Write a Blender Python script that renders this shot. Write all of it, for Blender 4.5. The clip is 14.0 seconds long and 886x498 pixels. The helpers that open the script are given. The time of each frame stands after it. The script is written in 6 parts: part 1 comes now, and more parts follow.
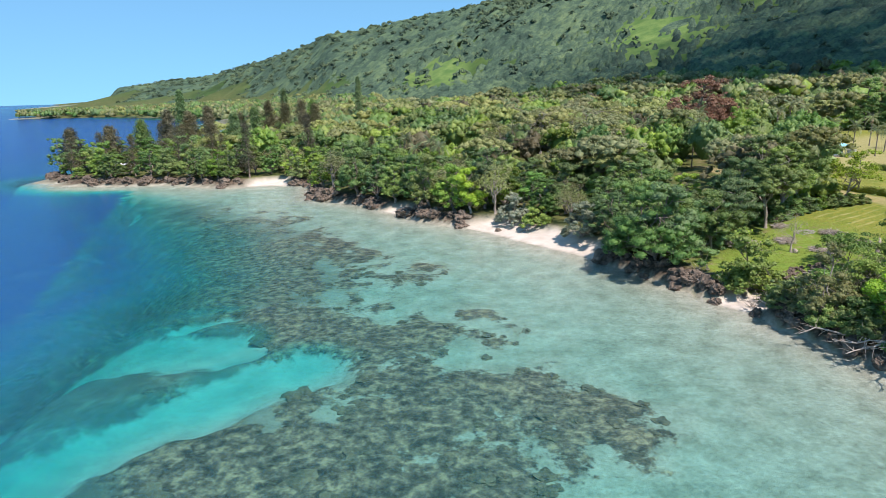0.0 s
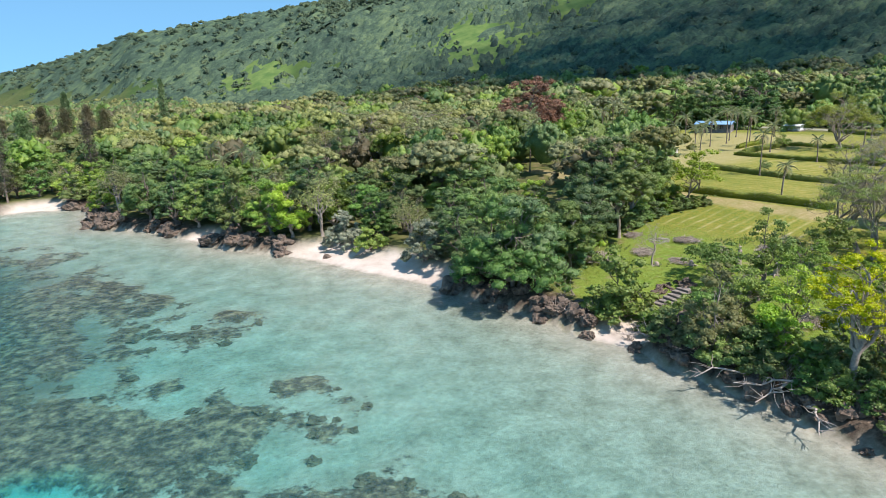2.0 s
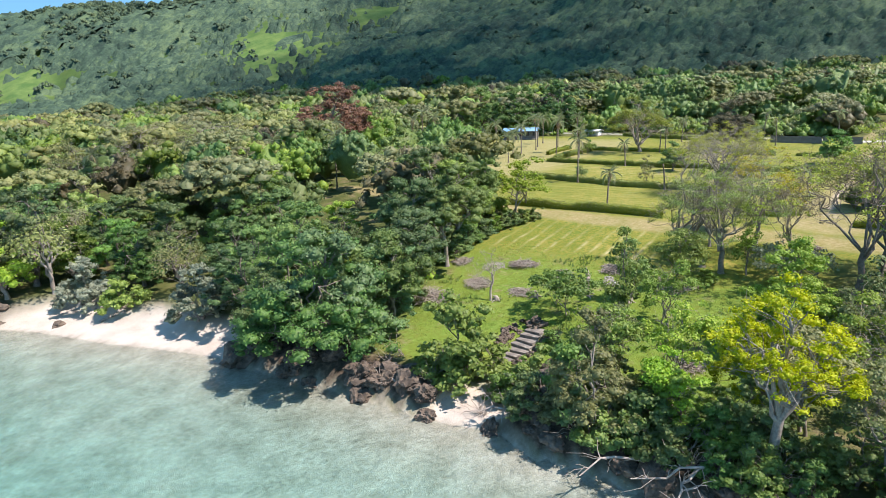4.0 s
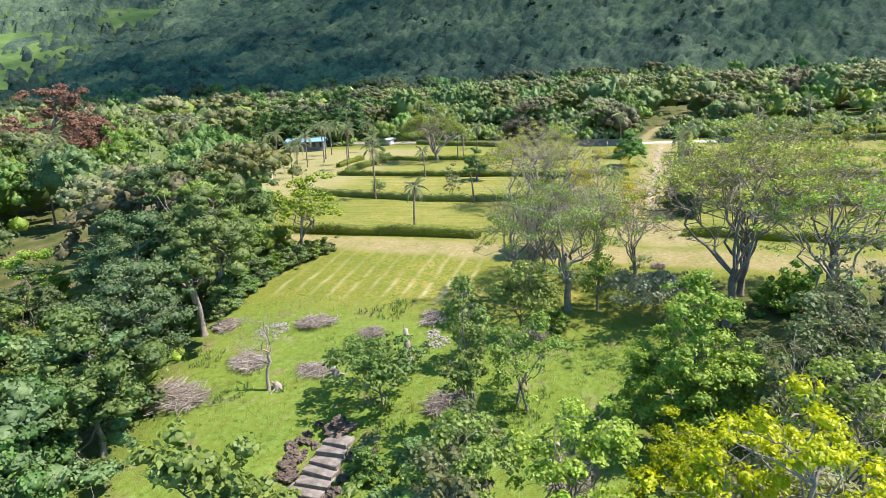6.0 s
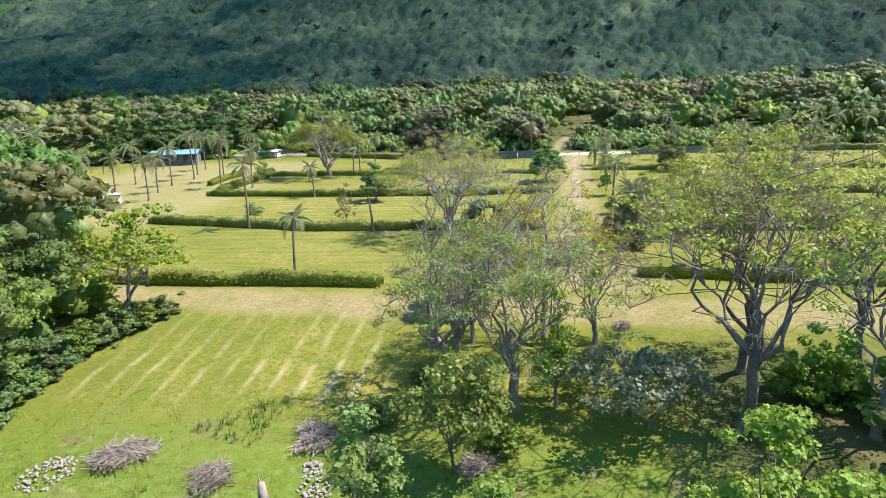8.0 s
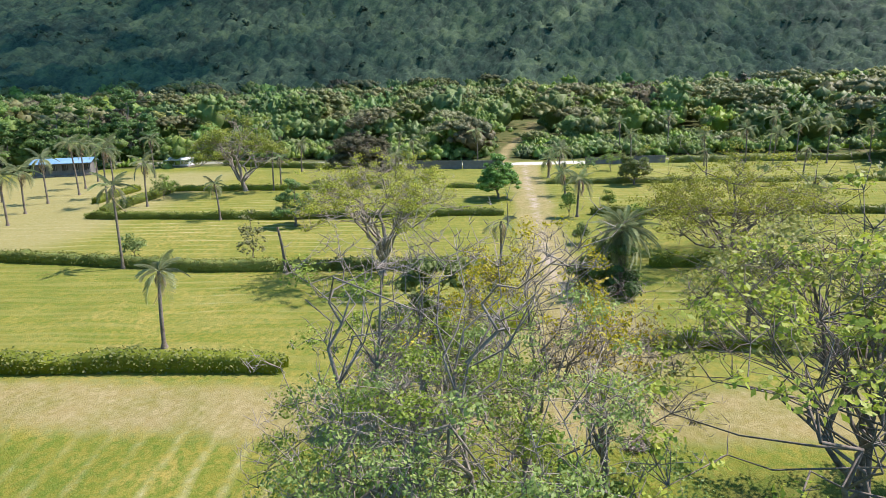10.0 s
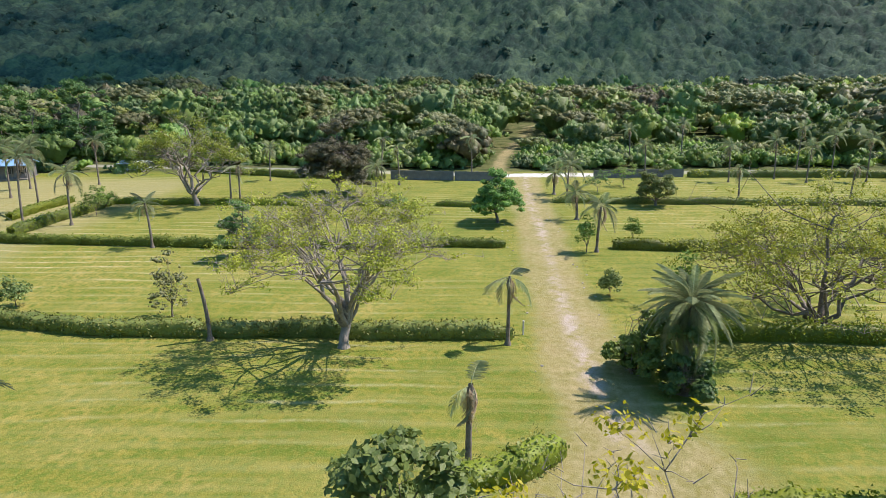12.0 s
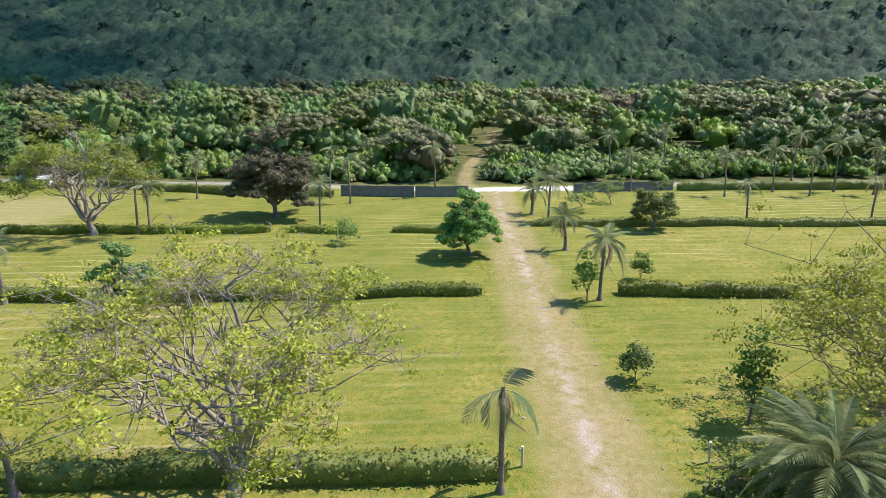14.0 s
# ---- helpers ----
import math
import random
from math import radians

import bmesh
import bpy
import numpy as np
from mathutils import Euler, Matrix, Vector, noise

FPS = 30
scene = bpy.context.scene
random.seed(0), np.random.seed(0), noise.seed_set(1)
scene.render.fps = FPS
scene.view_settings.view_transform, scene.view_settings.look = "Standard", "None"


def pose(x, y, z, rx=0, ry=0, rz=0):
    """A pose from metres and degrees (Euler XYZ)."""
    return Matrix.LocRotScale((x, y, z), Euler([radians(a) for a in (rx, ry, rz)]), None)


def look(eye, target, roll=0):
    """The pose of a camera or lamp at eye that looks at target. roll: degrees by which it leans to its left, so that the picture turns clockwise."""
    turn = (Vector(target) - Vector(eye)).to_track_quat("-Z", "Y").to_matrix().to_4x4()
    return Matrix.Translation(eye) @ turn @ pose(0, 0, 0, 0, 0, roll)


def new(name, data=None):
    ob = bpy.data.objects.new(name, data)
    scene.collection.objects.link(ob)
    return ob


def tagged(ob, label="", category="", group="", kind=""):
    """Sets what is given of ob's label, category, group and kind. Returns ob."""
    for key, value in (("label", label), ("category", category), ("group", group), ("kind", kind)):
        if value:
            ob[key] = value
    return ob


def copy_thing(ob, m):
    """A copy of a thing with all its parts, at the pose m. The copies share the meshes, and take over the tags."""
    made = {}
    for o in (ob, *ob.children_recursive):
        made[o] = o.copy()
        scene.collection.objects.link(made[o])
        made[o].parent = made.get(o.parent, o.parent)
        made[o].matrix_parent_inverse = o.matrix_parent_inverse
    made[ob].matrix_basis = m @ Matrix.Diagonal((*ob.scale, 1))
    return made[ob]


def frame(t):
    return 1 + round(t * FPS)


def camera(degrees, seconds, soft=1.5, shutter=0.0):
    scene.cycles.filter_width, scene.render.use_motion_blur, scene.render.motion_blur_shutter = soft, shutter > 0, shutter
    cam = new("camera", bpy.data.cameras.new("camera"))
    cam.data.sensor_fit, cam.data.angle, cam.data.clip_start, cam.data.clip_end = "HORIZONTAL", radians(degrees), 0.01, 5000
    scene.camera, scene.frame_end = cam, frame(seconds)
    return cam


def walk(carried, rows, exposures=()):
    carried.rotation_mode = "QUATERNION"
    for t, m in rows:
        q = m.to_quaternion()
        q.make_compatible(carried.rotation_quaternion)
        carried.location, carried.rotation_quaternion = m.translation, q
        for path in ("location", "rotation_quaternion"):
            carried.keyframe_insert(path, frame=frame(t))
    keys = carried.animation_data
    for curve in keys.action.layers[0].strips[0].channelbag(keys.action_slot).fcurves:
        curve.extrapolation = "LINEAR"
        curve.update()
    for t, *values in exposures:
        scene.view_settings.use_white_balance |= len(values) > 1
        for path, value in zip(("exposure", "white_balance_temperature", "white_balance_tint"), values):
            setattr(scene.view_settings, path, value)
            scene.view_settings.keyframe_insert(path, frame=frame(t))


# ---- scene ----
cam = camera(71.4, 14.0, soft=0.5)
PATH = [
    (0, (-0.286, -1.184, 27.666), (-0.384, 0.751, 27.167), -1.6),
    (0.5, (-0.128, 3.823, 27.484), (-0.1, 5.759, 26.983), -1.6),
    (1, (0.402, 8.747, 27.182), (0.558, 10.676, 26.681), -1.6),
    (1.5, (1.197, 13.561, 26.9), (1.488, 15.475, 26.401), -1.7),
    (2, (2.067, 17.926, 26.699), (2.488, 19.817, 26.199), -1.7),
    (2.5, (3.215, 22.426, 26.541), (3.774, 24.28, 26.041), -1.7),
    (3, (4.778, 26.993, 26.334), (5.473, 28.801, 25.836), -1.7),
    (3.2, (5.661, 28.86, 26.232), (6.41, 30.646, 25.735), -1.7),
    (5.3, (18.747, 46.839, 23.575), (20.061, 48.272, 23.106), -2.3),
    (5.5, (20.205, 48.549, 23.548), (21.569, 49.934, 23.076), -2.2),
    (6, (23.873, 52.131, 23.361), (25.339, 53.406, 22.891), -2.3),
    (6.5, (27.488, 55.209, 23.304), (29.005, 56.426, 22.836), -2.1),
    (7, (31.258, 58.181, 23.175), (32.819, 59.341, 22.711), -1.9),
    (7.5, (35.037, 60.976, 22.971), (36.651, 62.064, 22.513), -1.7),
    (8, (38.862, 63.418, 22.879), (40.52, 64.44, 22.425), -1.8),
    (8.5, (42.703, 65.739, 22.693), (44.403, 66.691, 22.242), -1.7),
    (8.7, (43.987, 66.69, 22.752), (45.701, 67.617, 22.303), -1.6),
    (10.8, (60.175, 74.341, 23.58), (61.934, 75.177, 23.124), -0.8),
    (11, (61.706, 75.125, 23.653), (63.466, 75.959, 23.197), -0.5),
    (11.5, (65.532, 76.996, 23.821), (67.293, 77.828, 23.364), -0.2),
    (12, (69.483, 78.859, 23.916), (71.249, 79.68, 23.46), -0.1),
    (12.5, (73.382, 80.606, 24.025), (75.161, 81.401, 23.57), -0.1),
    (13, (77.184, 82.371, 24.104), (78.976, 83.133, 23.648), 0.3),
    (13.5, (81.063, 84.018, 24.082), (82.867, 84.753, 23.63), 0.3),
    (14, (84.953, 85.472, 24.063), (86.768, 86.183, 23.617), -0.1),
]
walk(cam, [(t, look(eye, target, roll)) for t, eye, target, roll in PATH],
     [(0, 0.45), (3.2, 0.5), (5.3, 0.84), (8.7, 0.7), (10.8, 0.47), (12.4, 0.41), (14, 0.48)])


# ---------------------------------------------------------------- light
SUN_AZ, SUN_EL = radians(139), radians(57)
TO_SUN = Vector((math.sin(SUN_AZ) * math.cos(SUN_EL), math.cos(SUN_AZ) * math.cos(SUN_EL), math.sin(SUN_EL)))
world = bpy.data.worlds.new("sky")
scene.world = world
world.use_nodes = True
wn, wl = world.node_tree.nodes, world.node_tree.links
sky = wn.new("ShaderNodeTexSky")
sky.sky_type, sky.sun_disc = "NISHITA", False
sky.sun_elevation, sky.sun_rotation = SUN_EL, SUN_AZ
sky.air_density, sky.dust_density, sky.ozone_density = 1.0, 0.0, 1.0
wn["Background"].inputs["Strength"].default_value = 0.18
co = wn.new("ShaderNodeTexCoord")
lift = wn.new("ShaderNodeVectorMath")
lift.operation = "MULTIPLY_ADD"
lift.inputs[1].default_value, lift.inputs[2].default_value = (1, 1, 0.75), (0, 0, 0.28)
wl.new(co.outputs["Generated"], lift.inputs[0])
wl.new(lift.outputs[0], sky.inputs[0])
clean = wn.new("ShaderNodeMix")
clean.data_type, clean.blend_type = "RGBA", "MULTIPLY"
clean.inputs[0].default_value, clean.inputs[7].default_value = 1.0, (0.68, 0.98, 0.99, 1)
wl.new(sky.outputs[0], clean.inputs[6])
wl.new(clean.outputs[2], wn["Background"].inputs["Color"])
sun_data = bpy.data.lights.new("sun", "SUN")
sun_data.energy, sun_data.angle, sun_data.color = 5.5, radians(0.53), (1.0, 0.87, 0.83)
sun = new("sun", sun_data)
sun.matrix_world = look(TO_SUN * 900, (0, 0, 0))


# ---------------------------------------------------------------- materials
def mat(name):
    m = bpy.data.materials.new(name)
    m.use_nodes = True
    return m, m.node_tree.nodes, m.node_tree.links, m.node_tree.nodes["Principled BSDF"]


def add(nodes, kind, **sets):
    n = nodes.new(kind)
    for k, v in sets.items():
        if k == "operation":
            n.operation = v
        elif k == "blend_type":
            n.blend_type = v
        elif k == "data_type":
            n.data_type = v
        elif k == "attribute_name":
            n.attribute_name = v
    return n


def noise_tex(nodes, links, scale, detail=4.0, rough=0.55, vector=None):
    n = nodes.new("ShaderNodeTexNoise")
    n.inputs["Scale"].default_value, n.inputs["Detail"].default_value, n.inputs["Roughness"].default_value = scale, detail, rough
    if vector is not None:
        links.new(vector, n.inputs["Vector"])
    return n.outputs["Fac"]


def ramp(nodes, links, fac, stops):
    r = nodes.new("ShaderNodeValToRGB")
    el = r.color_ramp.elements
    while len(el) < len(stops):
        el.new(0.5)
    for e, (p, c) in zip(el, stops):
        e.position, e.color = p, (*c, 1) if len(c) == 3 else c
    links.new(fac, r.inputs[0])
    return r.outputs[0]


def mix(nodes, links, fac, a, b, blend="MIX"):
    m = nodes.new("ShaderNodeMix")
    m.data_type, m.blend_type = "RGBA", blend
    for sock, v in ((m.inputs[0], fac), (m.inputs[6], a), (m.inputs[7], b)):
        if isinstance(v, (int, float)):
            sock.default_value = v
        elif isinstance(v, tuple):
            sock.default_value = (*v, 1)
        else:
            links.new(v, sock)
    return m.outputs[2]


def calc(nodes, links, op, a, b=None, c=None, clamp=False):
    m = nodes.new("ShaderNodeMath")
    m.operation, m.use_clamp = op, clamp
    for sock, v in zip(m.inputs, (a, b, c)):
        if v is None:
            continue
        if isinstance(v, (int, float)):
            sock.default_value = v
        else:
            links.new(v, sock)
    return m.outputs[0]


def bump(nodes, links, height, strength, distance, bsdf):
    b = nodes.new("ShaderNodeBump")
    b.inputs["Strength"].default_value, b.inputs["Distance"].default_value = strength, distance
    links.new(height, b.inputs["Height"])
    links.new(b.outputs[0], bsdf.inputs["Normal"])
    return b


def leaf_material(name, dark, mid, light, glow=0.42, shine=0.45):
    """Leaves: each leaf has its own shade, each plant its own cast; light passes through."""
    m, n, l, b = mat(name)
    geo, info = n.new("ShaderNodeNewGeometry"), n.new("ShaderNodeObjectInfo")
    pos = noise_tex(n, l, 0.16, 3.0, 0.6, geo.outputs["Position"])
    pos = calc(n, l, "MULTIPLY_ADD", pos, 2.2, -0.6, clamp=True)
    grain = noise_tex(n, l, 2.6, 4.0, 0.7, geo.outputs["Position"])
    mottle = calc(n, l, "MULTIPLY_ADD", grain, 2.4, -0.7, clamp=True)
    mixed = calc(n, l, "MULTIPLY_ADD", mottle, 0.35, calc(n, l, "MULTIPLY", geo.outputs["Random Per Island"], 0.3))
    col = ramp(n, l, calc(n, l, "MULTIPLY_ADD", pos, 0.4, mixed), [(0.1, dark), (0.5, mid), (0.9, light)])
    bump(n, l, grain, 0.6, 0.15, b)
    hsv = n.new("ShaderNodeHueSaturation")
    tone = n.new("ShaderNodeAttribute")
    tone.attribute_name = "tone"
    own = calc(n, l, "FRACT", calc(n, l, "ADD", info.outputs["Random"], tone.outputs["Fac"]))
    l.new(calc(n, l, "MULTIPLY_ADD", own, 0.028, 0.478), hsv.inputs["Hue"])
    l.new(calc(n, l, "MULTIPLY_ADD", calc(n, l, "FRACT", calc(n, l, "MULTIPLY", own, 7.3)), 0.28, 0.84), hsv.inputs["Saturation"])
    l.new(calc(n, l, "MULTIPLY_ADD", calc(n, l, "FRACT", calc(n, l, "MULTIPLY", own, 3.7)), 0.65, 0.68), hsv.inputs["Value"])
    l.new(col, hsv.inputs["Color"])
    l.new(hsv.outputs[0], b.inputs["Base Color"])
    b.inputs["Roughness"].default_value = 0.5
    b.inputs["Specular IOR Level"].default_value = shine
    t = n.new("ShaderNodeBsdfTranslucent")
    l.new(hsv.outputs[0], t.inputs["Color"])
    ms = n.new("ShaderNodeMixShader")
    ms.inputs[0].default_value = glow
    l.new(b.outputs[0], ms.inputs[1])
    l.new(t.outputs[0], ms.inputs[2])
    l.new(ms.outputs[0], n["Material Output"].inputs["Surface"])
    return m


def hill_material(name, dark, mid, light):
    """Forest far off: broad drifts of paler and darker growth, crown by crown uneven; bluish distance haze is mixed
    into the colours given.
    """
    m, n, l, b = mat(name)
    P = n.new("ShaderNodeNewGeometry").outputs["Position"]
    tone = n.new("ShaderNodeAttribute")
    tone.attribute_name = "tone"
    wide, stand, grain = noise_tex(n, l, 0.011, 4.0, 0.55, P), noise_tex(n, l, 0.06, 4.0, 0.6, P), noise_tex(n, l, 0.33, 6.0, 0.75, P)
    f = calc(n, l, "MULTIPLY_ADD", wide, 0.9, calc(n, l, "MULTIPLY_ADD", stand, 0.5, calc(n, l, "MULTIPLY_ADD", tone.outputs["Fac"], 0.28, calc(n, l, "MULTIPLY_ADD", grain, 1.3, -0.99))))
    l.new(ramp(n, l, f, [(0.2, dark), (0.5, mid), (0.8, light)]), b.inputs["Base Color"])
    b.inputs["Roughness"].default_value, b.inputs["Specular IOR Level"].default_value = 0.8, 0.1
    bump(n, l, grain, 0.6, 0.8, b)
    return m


def plain_material(name, a, c, scale=3.0, rough=0.8, relief=0.3, metal=0.0, detail=6.0):
    m, n, l, b = mat(name)
    tc = n.new("ShaderNodeTexCoord")
    f = noise_tex(n, l, scale, detail, 0.6, tc.outputs["Object"])
    f2 = noise_tex(n, l, scale * 0.17, 3.0, 0.5, tc.outputs["Object"])
    col = ramp(n, l, calc(n, l, "MULTIPLY_ADD", f2, 0.5, calc(n, l, "MULTIPLY", f, 0.5)), [(0.35, a), (0.65, c)])
    l.new(col, b.inputs["Base Color"])
    b.inputs["Roughness"].default_value, b.inputs["Metallic"].default_value = rough, metal
    bump(n, l, f, relief, 0.05, b)
    return m


LEAF_DARK = leaf_material("leaf_dark", (0.064, 0.13, 0.043), (0.128, 0.236, 0.066), (0.254, 0.399, 0.106))
LEAF_MID = leaf_material("leaf_mid", (0.084, 0.15, 0.038), (0.167, 0.273, 0.057), (0.304, 0.416, 0.095))
LEAF_LIGHT = leaf_material("leaf_light", (0.116, 0.208, 0.038), (0.232, 0.364, 0.057), (0.377, 0.507, 0.095))
LEAF_OLIVE = leaf_material("leaf_olive", (0.126, 0.153, 0.054), (0.225, 0.257, 0.09), (0.333, 0.369, 0.14))
LEAF_YELLOW = leaf_material("leaf_yellow", (0.156, 0.232, 0.011), (0.312, 0.378, 0.014), (0.452, 0.498, 0.028))
LEAF_GREY = leaf_material("leaf_grey", (0.17, 0.21, 0.13), (0.28, 0.33, 0.21), (0.4, 0.46, 0.31))
LEAF_RED = leaf_material("leaf_red", (0.13, 0.085, 0.055), (0.26, 0.15, 0.095), (0.37, 0.23, 0.14))
LEAF_BROWN = leaf_material("leaf_brown", (0.075, 0.078, 0.036), (0.13, 0.125, 0.06), (0.21, 0.195, 0.1))
LEAF_HEDGE = leaf_material("leaf_hedge", (0.099, 0.144, 0.024), (0.184, 0.243, 0.036), (0.296, 0.354, 0.057))
LEAF_PALM = leaf_material("leaf_palm", (0.151, 0.203, 0.099), (0.282, 0.338, 0.16), (0.49, 0.524, 0.296))
# blue raised in both hill foliage colours to paint in the distance haze
LEAF_HILL_HAZE = hill_material("leaf_hill_haze", (0.026, 0.046, 0.034), (0.056, 0.094, 0.06), (0.115, 0.165, 0.08))
LEAF_HILL_PALE_HAZE = hill_material("leaf_hill_pale_haze", (0.035, 0.058, 0.038), (0.07, 0.105, 0.062), (0.13, 0.17, 0.085))
LEAF_RAIN = leaf_material("leaf_rain", (0.14, 0.18, 0.03), (0.27, 0.33, 0.05), (0.42, 0.47, 0.09))
LEAF_GOLD = leaf_material("leaf_gold", (0.22, 0.23, 0.024), (0.44, 0.414, 0.036), (0.605, 0.552, 0.06))
LEAF_DRY = leaf_material("leaf_dry", (0.207, 0.161, 0.092), (0.345, 0.276, 0.161), (0.506, 0.425, 0.276))
BARK = plain_material("bark", (0.1, 0.08, 0.06), (0.27, 0.23, 0.19), 6.0, 0.9, 0.6)
BARK_PALE = plain_material("bark_pale", (0.16, 0.135, 0.108), (0.38, 0.335, 0.28), 6.0, 0.9, 0.5)
DEADWOOD = plain_material("deadwood", (0.22, 0.18, 0.145), (0.46, 0.41, 0.35), 5.0, 0.9, 0.5)
ROCK = plain_material("coral_rock", (0.03, 0.024, 0.018), (0.2, 0.155, 0.115), 3.2, 0.97, 1.0, 0.0, 9.0)
RUBBLE_STONE = plain_material("coral_rubble", (0.22, 0.2, 0.17), (0.5, 0.47, 0.42), 2.2, 0.95, 0.5)
STEP = plain_material("weathered_concrete", (0.09, 0.078, 0.066), (0.3, 0.27, 0.23), 2.8, 0.92, 0.6)
WALLPAINT = plain_material("white_paint", (0.66, 0.66, 0.63), (0.8, 0.8, 0.78), 1.2, 0.6, 0.1)
ROOF_TEAL = plain_material("teal_roof", (0.15, 0.42, 0.5), (0.26, 0.54, 0.62), 0.8, 0.45, 0.1)
ROOF_BLUE = plain_material("blue_roof", (0.12, 0.27, 0.45), (0.25, 0.42, 0.6), 0.8, 0.45, 0.1)
ROOF_WHITE = plain_material("pale_roof", (0.5, 0.52, 0.52), (0.72, 0.73, 0.72), 0.8, 0.45, 0.1)
DARK_OPENING = plain_material("dark_glass", (0.02, 0.025, 0.03), (0.05, 0.055, 0.06), 0.6, 0.2, 0.05)
FENCE = plain_material("grey_fence", (0.11, 0.11, 0.11), (0.22, 0.21, 0.2), 1.5, 0.85, 0.3)
TANK = plain_material("tank_plastic", (0.42, 0.42, 0.38), (0.58, 0.57, 0.52), 0.9, 0.6, 0.1)
CLOUD, n, l, b = mat("cloud_white")
b.inputs["Base Color"].default_value, b.inputs["Roughness"].default_value = (0.9, 0.9, 0.9, 1), 1.0
thin = n.new("ShaderNodeBsdfTransparent")
veil = n.new("ShaderNodeMixShader")
veil.inputs[0].default_value = 0.2
l.new(thin.outputs[0], veil.inputs[1])
l.new(b.outputs[0], veil.inputs[2])
l.new(veil.outputs[0], n["Material Output"].inputs["Surface"])


# ---------------------------------------------------------------- the lie of the land
SHORE = [(-3300, 4700), (-1500, 2000), (-810, 1090), (-772, 1010), (-572, 958), (-300, 720), (-170, 480), (-122, 330), (-138, 255), (-152, 212), (-134, 198),
         (-118, 195.5), (-100, 196.5), (-77, 186), (-66, 190), (-52, 188), (-44, 162), (-29, 152), (-18.5, 140), (-13, 131.5), (-4.5, 125.7), (3, 118.5),
         (9, 110.5), (14.5, 104.5), (19, 99), (22, 93), (26, 86), (29, 80.5), (31.5, 75), (34.2, 71.6), (34.6, 67.5), (36.6, 63.8), (38.6, 58.5),
         (40.2, 52), (43, 44), (49, 34), (62, 15), (92, -30), (150, -120), (600, -900), (2400, -4600)]
BEACHES = [(-64, 189, 7.5), (-19, 140, 4.5), (4, 117, 9), (11, 108, 8), (17.5, 101, 5), (33.5, 74.5, 3.0), (36.8, 74.5, 3.6)]
RIDGE = [(-40, 2600, 3200, 0), (-30.9, 2500, 3000, 8), (-29.5, 2300, 2900, 70), (-22, 1800, 2500, 104), (-19, 1500, 2200, 118), (-12.5, 1000, 1700, 160),
         (-2.9, 720, 1400, 168), (3, 640, 1300, 176), (7.3, 600, 1200, 168), (13.5, 560, 1150, 180), (34, 500, 1000, 174), (48, 490, 930, 215), (66, 470, 900, 245),
         (100, 540, 1000, 250), (140, 900, 1500, 240), (180, 1500, 2500, 0)]
TRACK = [(99, 82), (105.7, 85.4), (117.5, 90.2), (128.9, 94.4), (143.6, 99.6), (161.3, 106.5), (188, 116)]
LANE = [(189, 119.5), (196, 124.5), (205, 127.5), (222, 132.5), (250, 139), (280, 145.5), (308, 153), (342, 163)]
ROAD = [(58, 160), (66, 130), (72, 112), (79, 94), (85.5, 78.5), (93, 60), (104, 30)]
BACKROAD = [(164, 217), (173, 187), (182, 152), (188.5, 121), (197.5, 104), (210, 86), (224, 56), (240, 12)]
_rng = np.random.default_rng(5)
_WAVES = [(_rng.normal(size=2), _rng.uniform(0, 6.28), _rng.uniform(0.6, 1.0)) for _ in range(40)]


def ripple(x, y, size, first=0, count=8):
    """Smooth waves of about that size, -1 to 1."""
    s = 0
    for (k, ph, a) in _WAVES[first:first + count]:
        s = s + a * np.sin((x * k[0] + y * k[1]) * 2.2 / size + ph + 1.3 * np.sin((x * k[1] - y * k[0]) * 1.3 / size + ph * 2))
    return s / (count * 0.55)


def step(a, b, v):
    t = np.clip((v - a) / (b - a), 0, 1)
    return t * t * (3 - 2 * t)


def line_distance(x, y, pts):
    p = np.array(pts, float)
    a, v = p[:-1], p[1:] - p[:-1]
    if np.size(x) <= 64:
        dx, dy = np.asarray(x, float)[..., None] - a[:, 0], np.asarray(y, float)[..., None] - a[:, 1]
        t = np.clip((dx * v[:, 0] + dy * v[:, 1]) / (v ** 2).sum(1), 0, 1)
        return np.hypot(dx - t * v[:, 0], dy - t * v[:, 1]).min(-1)
    best = np.full(np.shape(x), 1e18)
    for (ax, ay), (vx, vy) in zip(a, v):
        t = np.clip(((x - ax) * vx + (y - ay) * vy) / (vx * vx + vy * vy), 0, 1)
        best = np.minimum(best, (x - ax - t * vx) ** 2 + (y - ay - t * vy) ** 2)
    return np.sqrt(best)


RING = np.array(SHORE + [(6000, -4600), (6000, 9000), (-3300, 9000), SHORE[0]], float)


def shore_distance(x, y):
    """Metres inland from the waterline; minus: out at sea."""
    a, v = RING[:-1], RING[1:] - RING[:-1]
    lean = v[:, 0] / np.where(v[:, 1] == 0, 1e-9, v[:, 1])
    if np.size(x) <= 64:
        X, Y = np.asarray(x, float)[..., None], np.asarray(y, float)[..., None]
        inside = (((a[:, 1] > Y) != (a[:, 1] + v[:, 1] > Y)) & (X < lean * (Y - a[:, 1]) + a[:, 0])).sum(-1) % 2 == 1
    else:
        inside = np.zeros(np.shape(x), bool)
        for (ax, ay), (vx, vy), k in zip(a, v, lean):
            if vy != 0:
                inside ^= ((ay > y) != (ay + vy > y)) & (x < k * (y - ay) + ax)
    return np.where(inside, 1, -1) * line_distance(x, y, SHORE)


def beach_share(x, y):
    s = np.zeros(np.shape(x))
    for bx, by, r in BEACHES:
        s = np.maximum(s, 1 - step(r * 0.7, r * 1.25, np.hypot(x - bx, y - by)))
    return s


